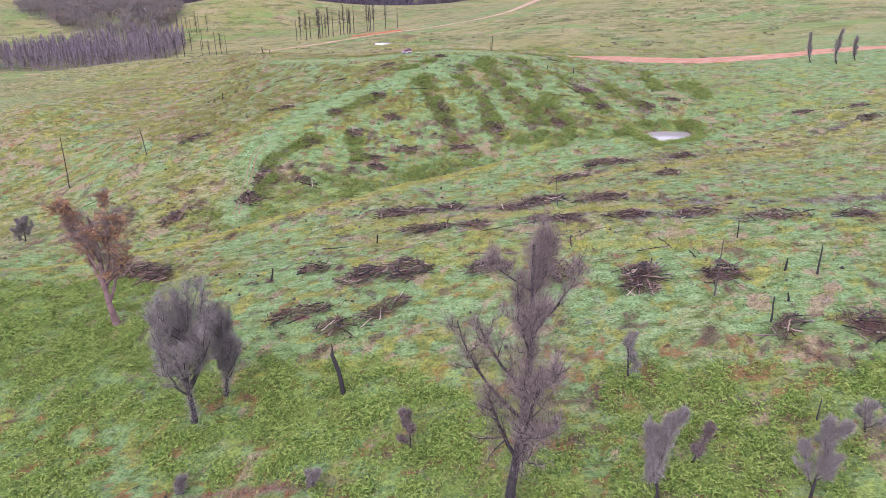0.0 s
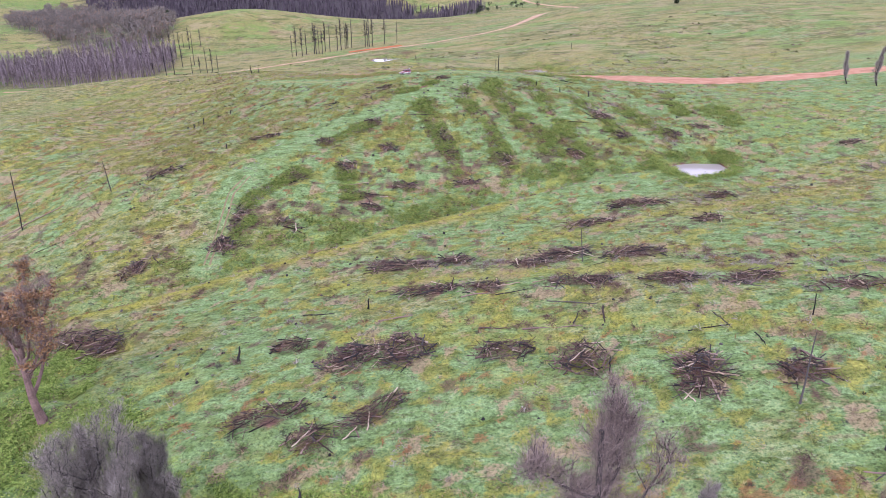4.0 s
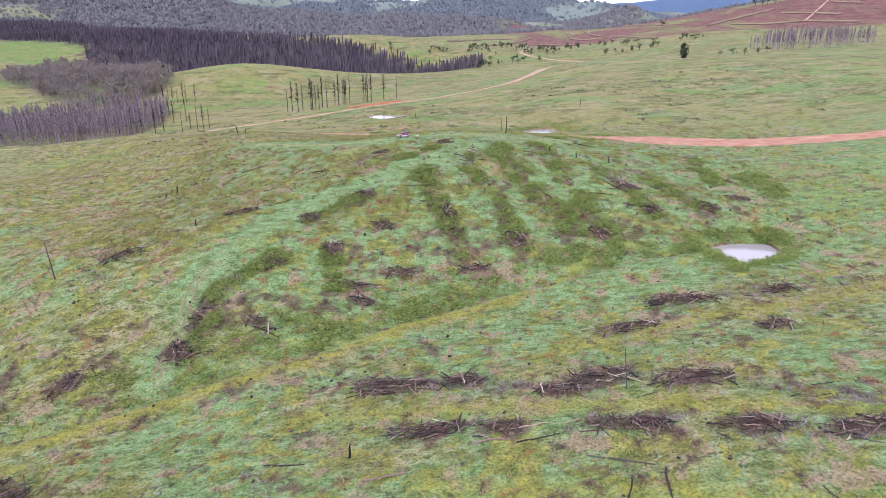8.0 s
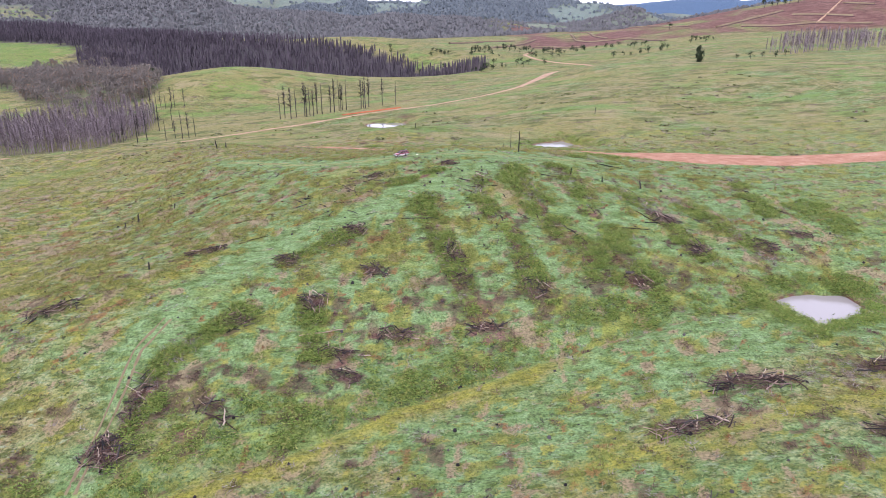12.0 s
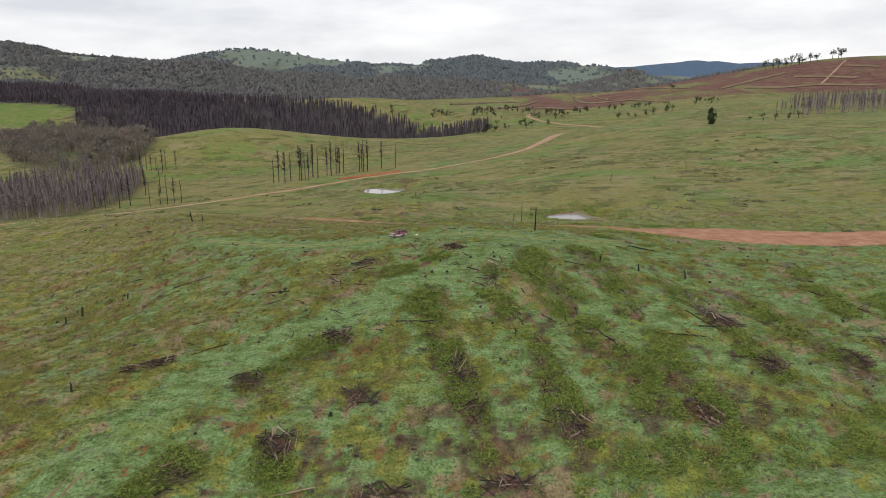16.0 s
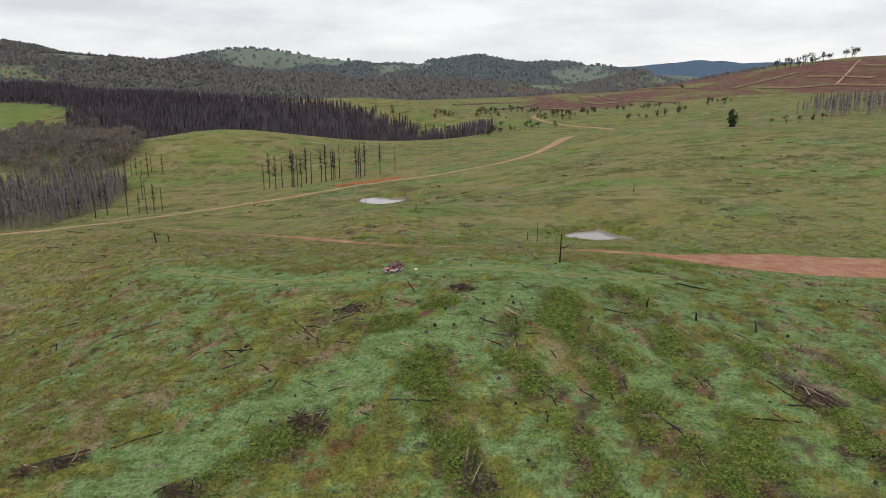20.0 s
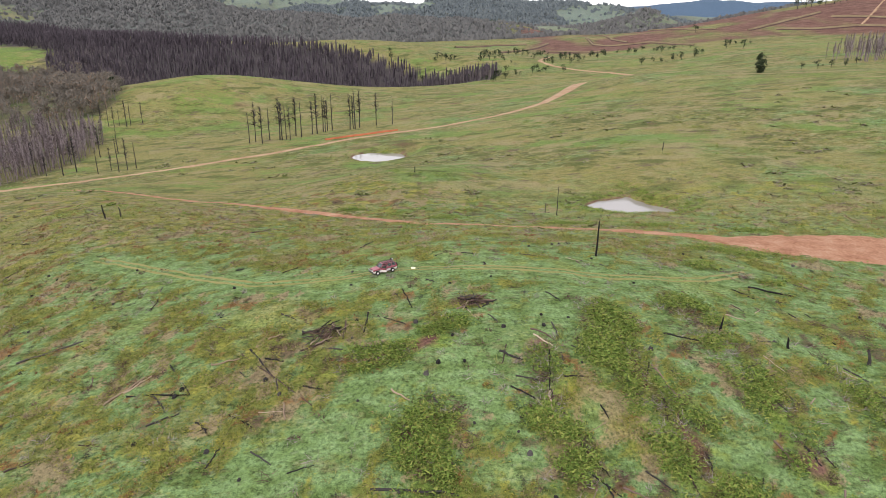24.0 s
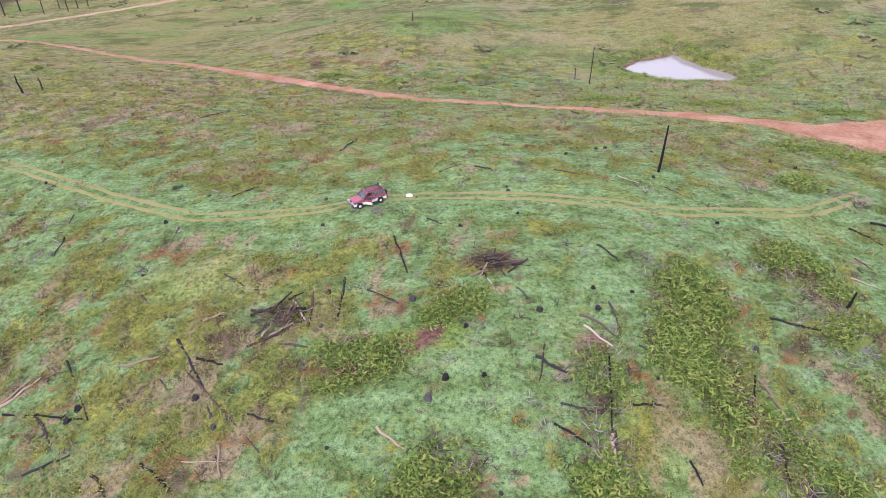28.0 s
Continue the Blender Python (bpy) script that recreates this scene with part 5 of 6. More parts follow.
def stub_mesh(name, seed, material):
    """A burnt snapped stem of height 1 and radius 1, with a splintered top."""
    rng = np.random.default_rng(seed)
    zz = [-0.06, 0.06, 0.3, 0.6, 0.85, 0.94]
    mid = np.cumsum(rng.normal(0, 0.35, (6, 2)), axis=0) - 0
    mid[0] = mid[1]
    th = np.arange(7) * 2 * np.pi / 7
    v, f = [], []
    for z, (cx, cy), r in zip(zz, mid - mid[0], [1.35, 1.05, 0.9, 0.78, 0.66, 0.5]):
        for a in th:
            q = r * rng.uniform(0.85, 1.12)
            v.append((cx + q * np.cos(a), cy + q * np.sin(a), z + (rng.uniform(-0.02, 0.06) if z > 0.9 else 0)))
    for i in range(5):
        for j in range(7):
            p, q = i * 7 + j, i * 7 + (j + 1) % 7
            f += [(p, q, q + 7), (p, q + 7, p + 7)]
    v.append((v[35][0] * 0.5 + v[38][0] * 0.5, v[35][1] * 0.5 + v[38][1] * 0.5, 0.9))
    v.append((v[36][0] * 0.8, v[36][1] * 0.8, 1.0))
    f += [(35 + j, 35 + (j + 1) % 7, 42) for j in range(7)] + [(35, 36, 43), (36, 37, 43), (37, 35, 43)]
    me = tri_mesh(name, v, f)
    me.materials.append(material)
    return me


STUBS = [stub_mesh("burnt_stub", s, M_CHAR) for s in range(4)]
STUMPS = []
for s in range(3):
    rng = np.random.default_rng(300 + s)
    v, f = tube([(0, 0, -0.2), (0, 0, 0.15), (0.02, 0, 0.5), (0.05, 0.02, 0.62)], [1.35, 1.0, 0.9, 0.82], 9)
    v = v + rng.normal(0, 0.045, v.shape)
    me = tri_mesh("stump", v, f)
    me.materials.append(M_CHAR)
    STUMPS.append(me)

POSTS = [(-105.3, 222.9, 10.5, 0.15, -6), (-99.7, 294.3, 2.8, 0.3, 2), (-103, 292, 1.8, 0.25, -3), (30.5, 161.4, 8.0, 0.12, -5), (-40, 134, 3.4, 0.25, 12), (-16.8, 150.8, 2.4, 0.22, 0), (50.2, 105.1, 11.8, 0.14, -2), (63.2, 127.3, 4.2, 0.12, -2), (69.9, 107.8, 6.0, 0.2, -3), (65.1, 110.2, 2.6, 0.22, 0), (55.6, 94.5, 4.9, 0.16, -5), (57.3, 290, 2.4, 0.26, 0), (51.5, 71.2, 3.8, 0.12, -4), (23.5, 323.1, 7.2, 0.2, 1)]
POSTS += [(28, 395.3, 9.4, 0.13, 0), (-101.6, 378, 4.1, 0.24, -6), (-98.5, 380.6, 2.9, 0.2, -5), (36.6, 294.7, 2.3, 0.17, 6), (-18, 444, 2.4, 0.2, 0), (25, 399, 3.0, 0.14, 2), (46, 292, 1.8, 0.2, -6), (83, 470, 3.4, 0.2, 3), (-28.5, 281, 1.6, 0.14, -6), (61, 100, 1.6, 0.2, 0), (-75, 246, 2.0, 0.2, 0), (-90, 300, 1.5, 0.2, 5), (-130, 213.4, 19, 0.16, 3)]
for k, (x, y, h, r, lean) in enumerate(POSTS):
    ob = new("burnt_snag", STUBS[k % 4])
    ob.matrix_world = pose(x, y, float(on_ground(x, y)), (k * 37) % 5 - 2, lean, 0) @ Matrix.Diagonal((r, r, h, 1))
    tagged(ob, "tall burnt black dead stem standing in grass" if h > 5 else "short burnt black stub standing in grass", "snag", "burnt snags")
rng = np.random.default_rng(8)
spots = [(-17, 277), (-2, 273), (9, 295), (-3, 284), (9, 292), (3, 292), (27, 309), (16, 286), (-10.7, 314.4), (-23, 316), (21, 285), (-5, 307), (4, 274), (-28, 280)]
sx, sy = places(2600, -110, 110, 95, 335, lambda x, y: 0.11 * seen_wedge(x, y) * off_road(x, y), rng)
spots += list(zip(sx[:230], sy[:230]))
for k, (x, y) in enumerate(spots):
    ob = new("tree_stump", STUMPS[k % 3])
    s = rng.uniform(0.16, 0.36)
    ob.matrix_world = pose(x, y, float(on_ground(x, y)), rng.normal(0, 6), rng.normal(0, 6), rng.uniform(0, 360)) @ Matrix.Diagonal((s, s, s * rng.uniform(0.9, 1.8), 1))
    tagged(ob, "small blackened cut tree stump in short grass", "stump", "cut stumps")


# ---- standing burnt trees near the start ----
def wander(rng, start, way, length, steps_n, jitter, rise):
    p, d, out = np.array(start, float), np.array(way, float), []
    d /= np.linalg.norm(d)
    out.append(p.copy())
    for _ in range(steps_n):
        d = d + rng.normal(0, jitter, 3) + np.array([0, 0, rise])
        d /= np.linalg.norm(d)
        p = p + d * length / steps_n
        out.append(p.copy())
    return np.array(out)


def fuzz(rng, line, n, radius, size, width, start=0.25, up=0.5):
    """Fine dead twigs round a limb."""
    t = rng.uniform(start, 1.0, n) * (len(line) - 1)
    i = np.minimum(t.astype(int), len(line) - 2)
    p = line[i] + (line[i + 1] - line[i]) * (t - i)[:, None]
    c = p + rng.normal(0, 1, (n, 3)) * radius * (0.25 + 0.75 * rng.random((n, 1))) * (1.15 - 0.5 * (t / (len(line) - 1)))[:, None]
    d = (c - p) * 0.5 + rng.normal(0, 0.5, (n, 3)) + [0, 0, up + 0.4]
    d /= np.linalg.norm(d, axis=1)[:, None]
    ln = size * rng.uniform(0.4, 1.0, (n, 1))
    s = np.cross(d, rng.normal(0, 1, (n, 3)))
    s *= width / np.linalg.norm(s, axis=1)[:, None]
    v = np.stack([c - s, c + s, c + d * ln], 1).reshape(-1, 3)
    return v, np.arange(3 * n).reshape(-1, 3)


def dead_tree(name, x, y, h, r, limbs, seed, label, lean=(0, 0), bark=None, twig=None, twig_n=1500, twig_r=0.8, fork=0.25, rise=0.16, flare=0.7, leaves=0, side=0.0, reach=0.7, stem=0.8, shaggy=0, oval=False):
    rng = np.random.default_rng(seed)
    base = new(name)
    base.matrix_world = pose(x, y, float(on_ground(x, y)) - 0.1)
    tagged(base, label, "tree", "burnt trees by the creek")
    trunk = wander(rng, (0, 0, -0.4), (lean[0], lean[1], 1), h * stem, 9, 0.07, 0.1)
    part("trunk", tube(trunk, np.linspace(r, r * 0.25, 10) * np.r_[1.35, np.ones(9)], 9), bark or M_BARK, base)
    twigs, lv = [fuzz(rng, trunk[2:], twig_n * 2, twig_r * 0.8, 1.5, 0.017)], []
    if shaggy:
        twigs.append(fuzz(rng, trunk, shaggy, twig_r * 0.5, 0.9, 0.018, 0.02))
    for k in range(limbs):
        t = fork + ((0.74 if oval else 0.95) - fork) * (k + rng.random()) / limbs
        at = trunk[0] + (trunk[-1] - trunk[0]) * 0 + np.array([np.interp(t * 9, np.arange(10), trunk[:, j]) for j in range(3)])
        a = rng.uniform(0, 2 * np.pi)
        way = (flare * np.cos(a) + side, flare * np.sin(a), 0.55)
        ln = h * reach * (1 - (0.3 if oval else 0.65) * t) * rng.uniform(0.75, 1.15)
        line = wander(rng, at, way, ln, 7, 0.16, rise)
        rr = r * (0.55 - 0.35 * t)
        pieces = [tube(line, np.linspace(rr, rr * 0.2, 8), 6)]
        twigs.append(fuzz(rng, line, twig_n // 4, twig_r * 0.5, 1.2, 0.017))
        for q in range(11):
            w = rng.uniform(1.2, 6.6)
            at2 = np.array([np.interp(w, np.arange(8), line[:, j]) for j in range(3)])
            way2 = line[min(7, int(w) + 1)] - line[int(w)]
            sub = wander(rng, at2, way2 / np.linalg.norm(way2) + rng.normal(0, 0.75, 3), ln * rng.uniform(0.2, 0.45) * (1.15 - w / 9), 5, 0.22, rise * 0.8)
            pieces.append(tube(sub, np.linspace(rr * 0.32, rr * 0.08, 6), 4))
            twigs.append(fuzz(rng, sub, twig_n // 9, twig_r * 0.45, 1.1, 0.016, 0.1))
            for _ in range(3):
                i2 = int(rng.integers(1, 5))
                fine = wander(rng, sub[i2], (sub[i2 + 1] - sub[i2]) / np.linalg.norm(sub[i2 + 1] - sub[i2]) + rng.normal(0, 0.8, 3), ln * rng.uniform(0.1, 0.22), 3, 0.25, rise)
                pieces.append(tube(fine, [0.035, 0.028, 0.02, 0.012], 3, False))
                twigs.append(fuzz(rng, fine, twig_n // 16, twig_r * 0.32, 0.9, 0.015, 0.0))
            if leaves and t > 0.3 and q % 2:
                lv.append(scatter([leaf_clump(rng, 60, 0.16)], sub[1:] + rng.normal(0, 0.5, (5, 3)), rng.uniform(0.7, 1.6, 5), rng.uniform(0, 6, 5), rng))
        part("limb", join(pieces), bark or M_BARK, base)
    part("crown", join(twigs), twig or M_TWIG, base, "fine dead twigs")
    if lv:
        part("leaves", join(lv), M_DEADLEAF, base, "scorched orange-brown leaves")
    return base


dead_tree("burnt_tree", 8.4, 60.5, 41, 0.66, 17, 21, "large burnt tree with dead reddish-grey twigs and blackened trunk", (0.0, 0.04), M_BARK, M_TWIGRED, 1000, 1.5, 0.16, 0.2, 0.8, side=0.06, reach=0.46, stem=0.88, shaggy=5000)
dead_tree("burnt_tree", -70.5, 120.5, 38, 0.75, 12, 22, "burnt tree with orange scorched leaves and pink bark", (-0.02, 0.05), M_PINKBARK, M_TWIGRED, 700, 1.1, 0.22, 0.2, 0.85, leaves=1, reach=0.56, stem=0.65)
dead_tree("burnt_tree", -40.2, 83.5, 31, 0.42, 24, 23, "slender burnt tree with upright fuzzy grey twigs", (0.02, 0.05), M_BARK, M_TWIG, 650, 1.2, 0.22, 0.3, 0.62, reach=0.4, stem=0.74, shaggy=7000, oval=True)
dead_tree("burnt_tree", -37.6, 91.5, 23, 0.3, 20, 24, "smaller burnt tree with dense fuzzy grey twigs", (0.02, 0.03), M_BARK, M_TWIG, 450, 0.9, 0.2, 0.3, 0.55, reach=0.38, stem=0.76, shaggy=4500, oval=True)
dead_tree("burnt_sapling", 26.8, 60.5, 16, 0.22, 7, 25, "fuzzy grey dead sapling above green scrub", (-0.1, 0.05), M_BARK, M_TWIG, 1000, 0.7, 0.15, 0.3, 0.5, reach=0.5)
dead_tree("burnt_sapling", 44.4, 58.5, 14, 0.2, 6, 26, "bushy grey dead sapling on the slope", (-0.05, 0.05), M_BARK, M_TWIG, 1000, 0.65, 0.15, 0.3, 0.5, reach=0.5)
dead_tree("burnt_sapling", -4.8, 74, 9.5, 0.14, 5, 27, "thin reddish dead sapling beside an eroded bank", (0, 0.02), M_BARK, M_TWIGRED, 500, 0.5, 0.2, 0.25, 0.45, reach=0.45)
dead_tree("burnt_sapling", 29.3, 84.4, 11.5, 0.16, 6, 28, "thin burnt sapling with sparse branches", (-0.03, 0), M_BARK, M_TWIG, 220, 0.5, 0.2, 0.2, 0.5, reach=0.4)
dead_tree("burnt_sapling", 56.2, 68, 7.5, 0.16, 5, 29, "broken burnt sapling with bent branches", (-0.3, 0), M_BARK, M_TWIG, 200, 0.5, 0.2, 0.05, 0.9, reach=0.5)
dead_tree("burnt_sapling", -126.5, 179, 9.5, 0.2, 7, 30, "dark bushy dead shrub below the spur", (0.05, 0), M_BARK, M_TWIG, 900, 0.7, 0.1, 0.25, 0.6, reach=0.6)
dead_tree("burnt_sapling", -37.3, 69.5, 4, 0.12, 5, 31, "small blackened shrub on bare soil", (0.3, 0), M_BARK, M_TWIG, 260, 0.4, 0.1, 0.2, 0.7, reach=0.6)
dead_tree("burnt_sapling", 33, 66, 8, 0.12, 5, 32, "thin dead sapling in scrub", (0.05, 0), M_BARK, M_TWIGRED, 300, 0.5, 0.2, 0.25, 0.5, reach=0.4)
dead_tree("burnt_sapling", -18, 68, 4.5, 0.1, 5, 33, "small grey dead shrub beside pale soil", (0.1, 0), M_BARK, M_TWIG, 300, 0.45, 0.1, 0.25, 0.6, reach=0.6)

v, f = tube([(0.5, 0, -0.5), (0.3, 0, 2.0), (0, 0, 4.5), (-0.6, 0, 6.8), (-0.9, 0, 8.0), (-0.75, 0, 9.2), (-0.9, 0, 10.2)], [0.42, 0.4, 0.38, 0.36, 0.3, 0.12, 0.04], 9)
snag = part("burnt_snag", (v, f), M_CHAR)
snag.matrix_world = pose(-17.2, 88.6, float(on_ground(-17, 88.6)))
tagged(snag, "leaning jet-black burnt trunk snapped at the top", "dead tree")


# ---- far trees ----
def pole_tree(rng, h, bare=0.45, crown_n=26, reach=1.6, width=0.12):
    """A thin burnt tree: trunk and short rising side branches."""
    pieces = [tube([(0, 0, -0.5), (rng.normal(0, 0.15), rng.normal(0, 0.15), h * 0.5), (rng.normal(0, 0.3), rng.normal(0, 0.3), h)], [0.24, 0.17, 0.05], 4, False)]
    v, f = [], []
    for k in range(crown_n):
        z = h * rng.uniform(bare, 0.98)
        a, s = rng.uniform(0, 2 * np.pi), reach * (1.25 - z / h) * rng.uniform(0.5, 1.2)
        b = a + np.pi / 2
        v += [(-width * np.cos(b), -width * np.sin(b), z - 0.1), (width * np.cos(b), width * np.sin(b), z + 0.1), (s * np.cos(a), s * np.sin(a), z + s * rng.uniform(0.2, 0.9))]
        f.append((3 * k, 3 * k + 1, 3 * k + 2))
    pieces.append((np.array(v), np.array(f)))
    return join(pieces)


def pine(rng, h):
    """A burnt pine seen from far off: a few ragged upright sprays."""
    v, f = [], []
    for k in range(9):
        a, z, w = rng.uniform(0, 2 * np.pi), h * rng.uniform(0.0, 0.5), rng.uniform(0.5, 1.2)
        t = h * rng.uniform(0.72, 0.92)
        v += [(-w * np.cos(a), -w * np.sin(a), z), (w * np.cos(a), w * np.sin(a), z + rng.uniform(-1, 1)), (rng.normal(0, 0.4), rng.normal(0, 0.4), t)]
        f.append((3 * k, 3 * k + 1, 3 * k + 2))
    return np.array(v), np.array(f)


def round_tree(rng, h, n=70, leaf=0.7):
    """A broad gum: trunk and a crown of loose leaf clumps."""
    pieces = [tube([(0, 0, -0.5), (0.2, 0.1, h * 0.4), (0.4, -0.2, h * 0.75)], [0.4, 0.28, 0.1], 5, False)]
    for _ in range(8):
        c = np.array([*rng.normal(0, h * 0.13, 2), h * rng.uniform(0.3, 0.85)])
        v, f = leaf_spray(rng, n // 8, leaf, -0.9, 1.0)
        pieces.append((v * h * np.array([0.19, 0.19, 0.26]) * rng.uniform(0.8, 1.2) + c, f))
    return join(pieces)


rng = np.random.default_rng(40)
POLES = [pole_tree(rng, 15) for _ in range(6)]
FUZZY = [pole_tree(rng, 15, 0.38, 70, 3.2, 0.14) for _ in range(6)]
DARKPINES = [pine(rng, 17) for _ in range(6)]
ROUNDS = [round_tree(rng, 14, 176, 0.34) for _ in range(5)]


def canopy(rng):
    """A far-off crown: a few ragged upright sprays, widest half way up."""
    v, f = [], []
    for k in range(4):
        c, a, w, t = rng.normal(0, 0.3, 2), rng.uniform(0, 2 * np.pi), rng.uniform(0.35, 0.6), rng.uniform(0.7, 1.05)
        u = np.array([np.cos(a), np.sin(a)]) * w
        v += [(*c, -0.2), (*(c + u), t * rng.uniform(0.5, 0.75)), (*(c + rng.normal(0, 0.12, 2)), t), (*(c - u), t * rng.uniform(0.5, 0.75))]
        f += [(4 * k, 4 * k + 1, 4 * k + 2), (4 * k, 4 * k + 2, 4 * k + 3)]
    return np.array(v), np.array(f)


def wood(name, proto, x, y, lo, hi, material, label):
    n = len(x)
    return stuff(name, scatter(proto, np.stack([x, y, on_ground(x, y)], 1), rng.uniform(lo, hi, n), rng.uniform(0, 6.28, n), rng), material, label, "woods")


def fill(n, corners, clump=0.0, size=40, seed=1):
    c = np.array(corners)
    x, y = rng.uniform(c[:, 0].min(), c[:, 0].max(), n), rng.uniform(c[:, 1].min(), c[:, 1].max(), n)
    ok = inside(x, y, corners) & (fractal(x, y, size, seed) > clump)
    return x[ok], y[ok]


x, y = fill(24000, PLANTATION, 0.2, 30, 3)
wood("burnt_plantation", DARKPINES, x, y, 0.85, 1.2, M_BURNTPINE, "dense black burnt pine plantation across the valley")
x, y = fill(11000, [(-640, 1270), (-480, 1064), (-150, 1008), (42, 955), (62, 1015), (-150, 1062), (-420, 1135), (-570, 1290)], 0.2, 30, 4)
wood("plantation_edge", POLES, x, y, 0.6, 1.0, M_POLE, "grey bare trunks along the plantation edge")
x, y = fill(1500, GUM_WOOD, 0.33, 60, 5)
wood("gum_woodland", ROUNDS, x, y, 0.9, 1.4, M_GUM, "grey-green scorched gum woodland on a hillside")
x, y = fill(1700, BURNT_STAND, 0.34, 40, 6)
wood("burnt_stand", FUZZY, x, y, 0.75, 1.25, M_STAND, "stand of bare reddish-grey burnt trees in a valley")
x, y = fill(420, [(345, 790), (440, 800), (540, 905), (520, 970), (400, 905), (345, 840)], 0.25, 30, 8)
wood("burnt_ridge_trees", FUZZY, x, y, 0.9, 1.35, M_STAND, "grey burnt trees along the far crest")
x, y = fill(600, [(40, 930), (130, 1000), (330, 1000), (420, 1150), (100, 1300), (-100, 1200)], 0.56, 50, 9)
wood("valley_trees", ROUNDS, x, y, 0.35, 0.75, M_DARKTREE, "scattered dark trees in the far valley")
CANOPY = [canopy(rng) for _ in range(6)]
# the tints hold the haze; woods beyond 2600 m get the bluer one
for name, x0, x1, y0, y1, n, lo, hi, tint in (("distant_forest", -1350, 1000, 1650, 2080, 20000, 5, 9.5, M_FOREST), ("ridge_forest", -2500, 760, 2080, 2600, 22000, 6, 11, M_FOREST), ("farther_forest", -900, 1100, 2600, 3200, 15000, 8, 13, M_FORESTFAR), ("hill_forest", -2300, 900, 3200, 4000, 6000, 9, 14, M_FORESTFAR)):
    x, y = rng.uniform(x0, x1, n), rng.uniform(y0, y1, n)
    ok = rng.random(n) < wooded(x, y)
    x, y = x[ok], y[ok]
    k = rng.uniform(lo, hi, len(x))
    stuff(name, scatter(CANOPY, np.stack([x, y, on_ground(x, y) - 1.5], 1), np.stack([k, k, k * rng.uniform(0.8, 1.5, len(x))], 1), rng.uniform(0, 6.28, len(x)), rng), tint, "distant eucalypt forest on the ridges with haze in its colour", "forest")


SPLIT = {}


def far_tree(name, proto, x, y, h, unit, material, label, group, bark=None):
    """A tree on its own: the first faces of the prototype are its trunk, the rest its crown."""
    ob = new(name)
    s = h / unit
    ob.matrix_world = pose(x, y, float(on_ground(x, y)), 0, 0, (x * 13 + y * 7) % 360) @ Matrix.Diagonal((s, s, s, 1))
    if id(proto) not in SPLIT:
        v, f = proto
        n = 12 + 3 * (name in ("lone_tree", "hilltop_gum"))
        cut = f[f[:, 0] >= n]
        SPLIT[id(proto)] = (tri_mesh("trunk", v[:n], f[(f < n).all(1)]), tri_mesh("crown", v[n:], cut - n))
    trunk, crown = SPLIT[id(proto)]
    part("trunk", trunk, bark or M_BARK, ob)
    part("crown", crown, material, ob)
    return tagged(ob, label, "tree", group)


lone = [tube([(0, 0, -0.5), (0.1, 0.1, 6), (0.2, -0.1, 12)], [0.4, 0.28, 0.1], 5, False)]
for z, w in ((1.6, 2.6), (3.6, 3.2), (5.8, 3.4), (8, 3.2), (10, 2.7), (11.6, 2.0)):
    v, f = leaf_spray(rng, 240, 0.26, -0.9, 1.0)
    lone.append((v * [w, w, 2.8] + [*rng.normal(0, 0.5, 2), z - 0.8], f))
far_tree("lone_tree", join(lone), 228, 707, 16, 14, M_DARKTREE, "lone dark leafy tree on the crest", "")
for k, (x, y, h) in enumerate([(172, 311, 17), (178.5, 301, 20), (189.6, 306, 15)]):
    dead_tree("burnt_column_tree", x, y, h, 0.22, 8, 60 + k, "slim column-shaped burnt tree with fuzzy grey twigs", (-0.5, 0), M_BARK, M_TWIG, 500, 0.7, 0.1, 0.5, 0.35, reach=0.3)
GROVE = [(-136, 628), (-133, 632), (-125, 619), (-124, 634), (-116, 629), (-114, 627), (-112, 630), (-108, 624), (-109, 645), (-103, 635), (-98, 646), (-94, 643), (-92, 654), (-90, 651), (-90, 659), (-86, 656), (-73, 652), (-71, 654), (-69, 649), (-67, 657), (-56, 663), (-44, 657)]
for k, (x, y) in enumerate(GROVE):
    far_tree("burnt_pole_tree", (FUZZY, POLES)[k % 3 == 0][k % 6], x, y, 21 + (k * 5) % 7, 15, M_BARK, "tall thin burnt tree above the dirt road", "roadside burnt trees")
LEFT_POLES = [(-293, 731), (-282, 722), (-278, 725), (-274, 726), (-270, 727), (-263, 724), (-262, 729), (-255, 735), (-201, 558), (-198, 567), (-189, 558), (-186, 562), (-183, 566), (-236, 567), (-225, 565), (-248, 576), (-263, 585), (-273, 586), (-279, 578), (-233, 622), (-226, 632), (-240, 600), (-252, 592), (-221, 572)]
for k, (x, y) in enumerate(LEFT_POLES):
    far_tree("burnt_pole_tree", (POLES, FUZZY)[k % 2][k % 6], x, y, 13 + (k * 7) % 9, 15, M_BARK, "thin burnt tree standing beside the valley road", "valley burnt trees")
far_tree("dead_hill_tree", pole_tree(rng, 15, 0.2, 30, 5, 0.2), -322, 829, 17, 15, M_BARK, "dead branching tree on the grassy hill", "")
bush = part("round_bush", leaf_clump(rng, 420, 0.12), M_LEAF)
bush.matrix_world = pose(-113, 403, float(on_ground(-113, 403)) - 0.1) @ Matrix.Diagonal((2.0, 2.0, 2.2, 1))
tagged(bush, "round green bush beside burnt posts", "bush")
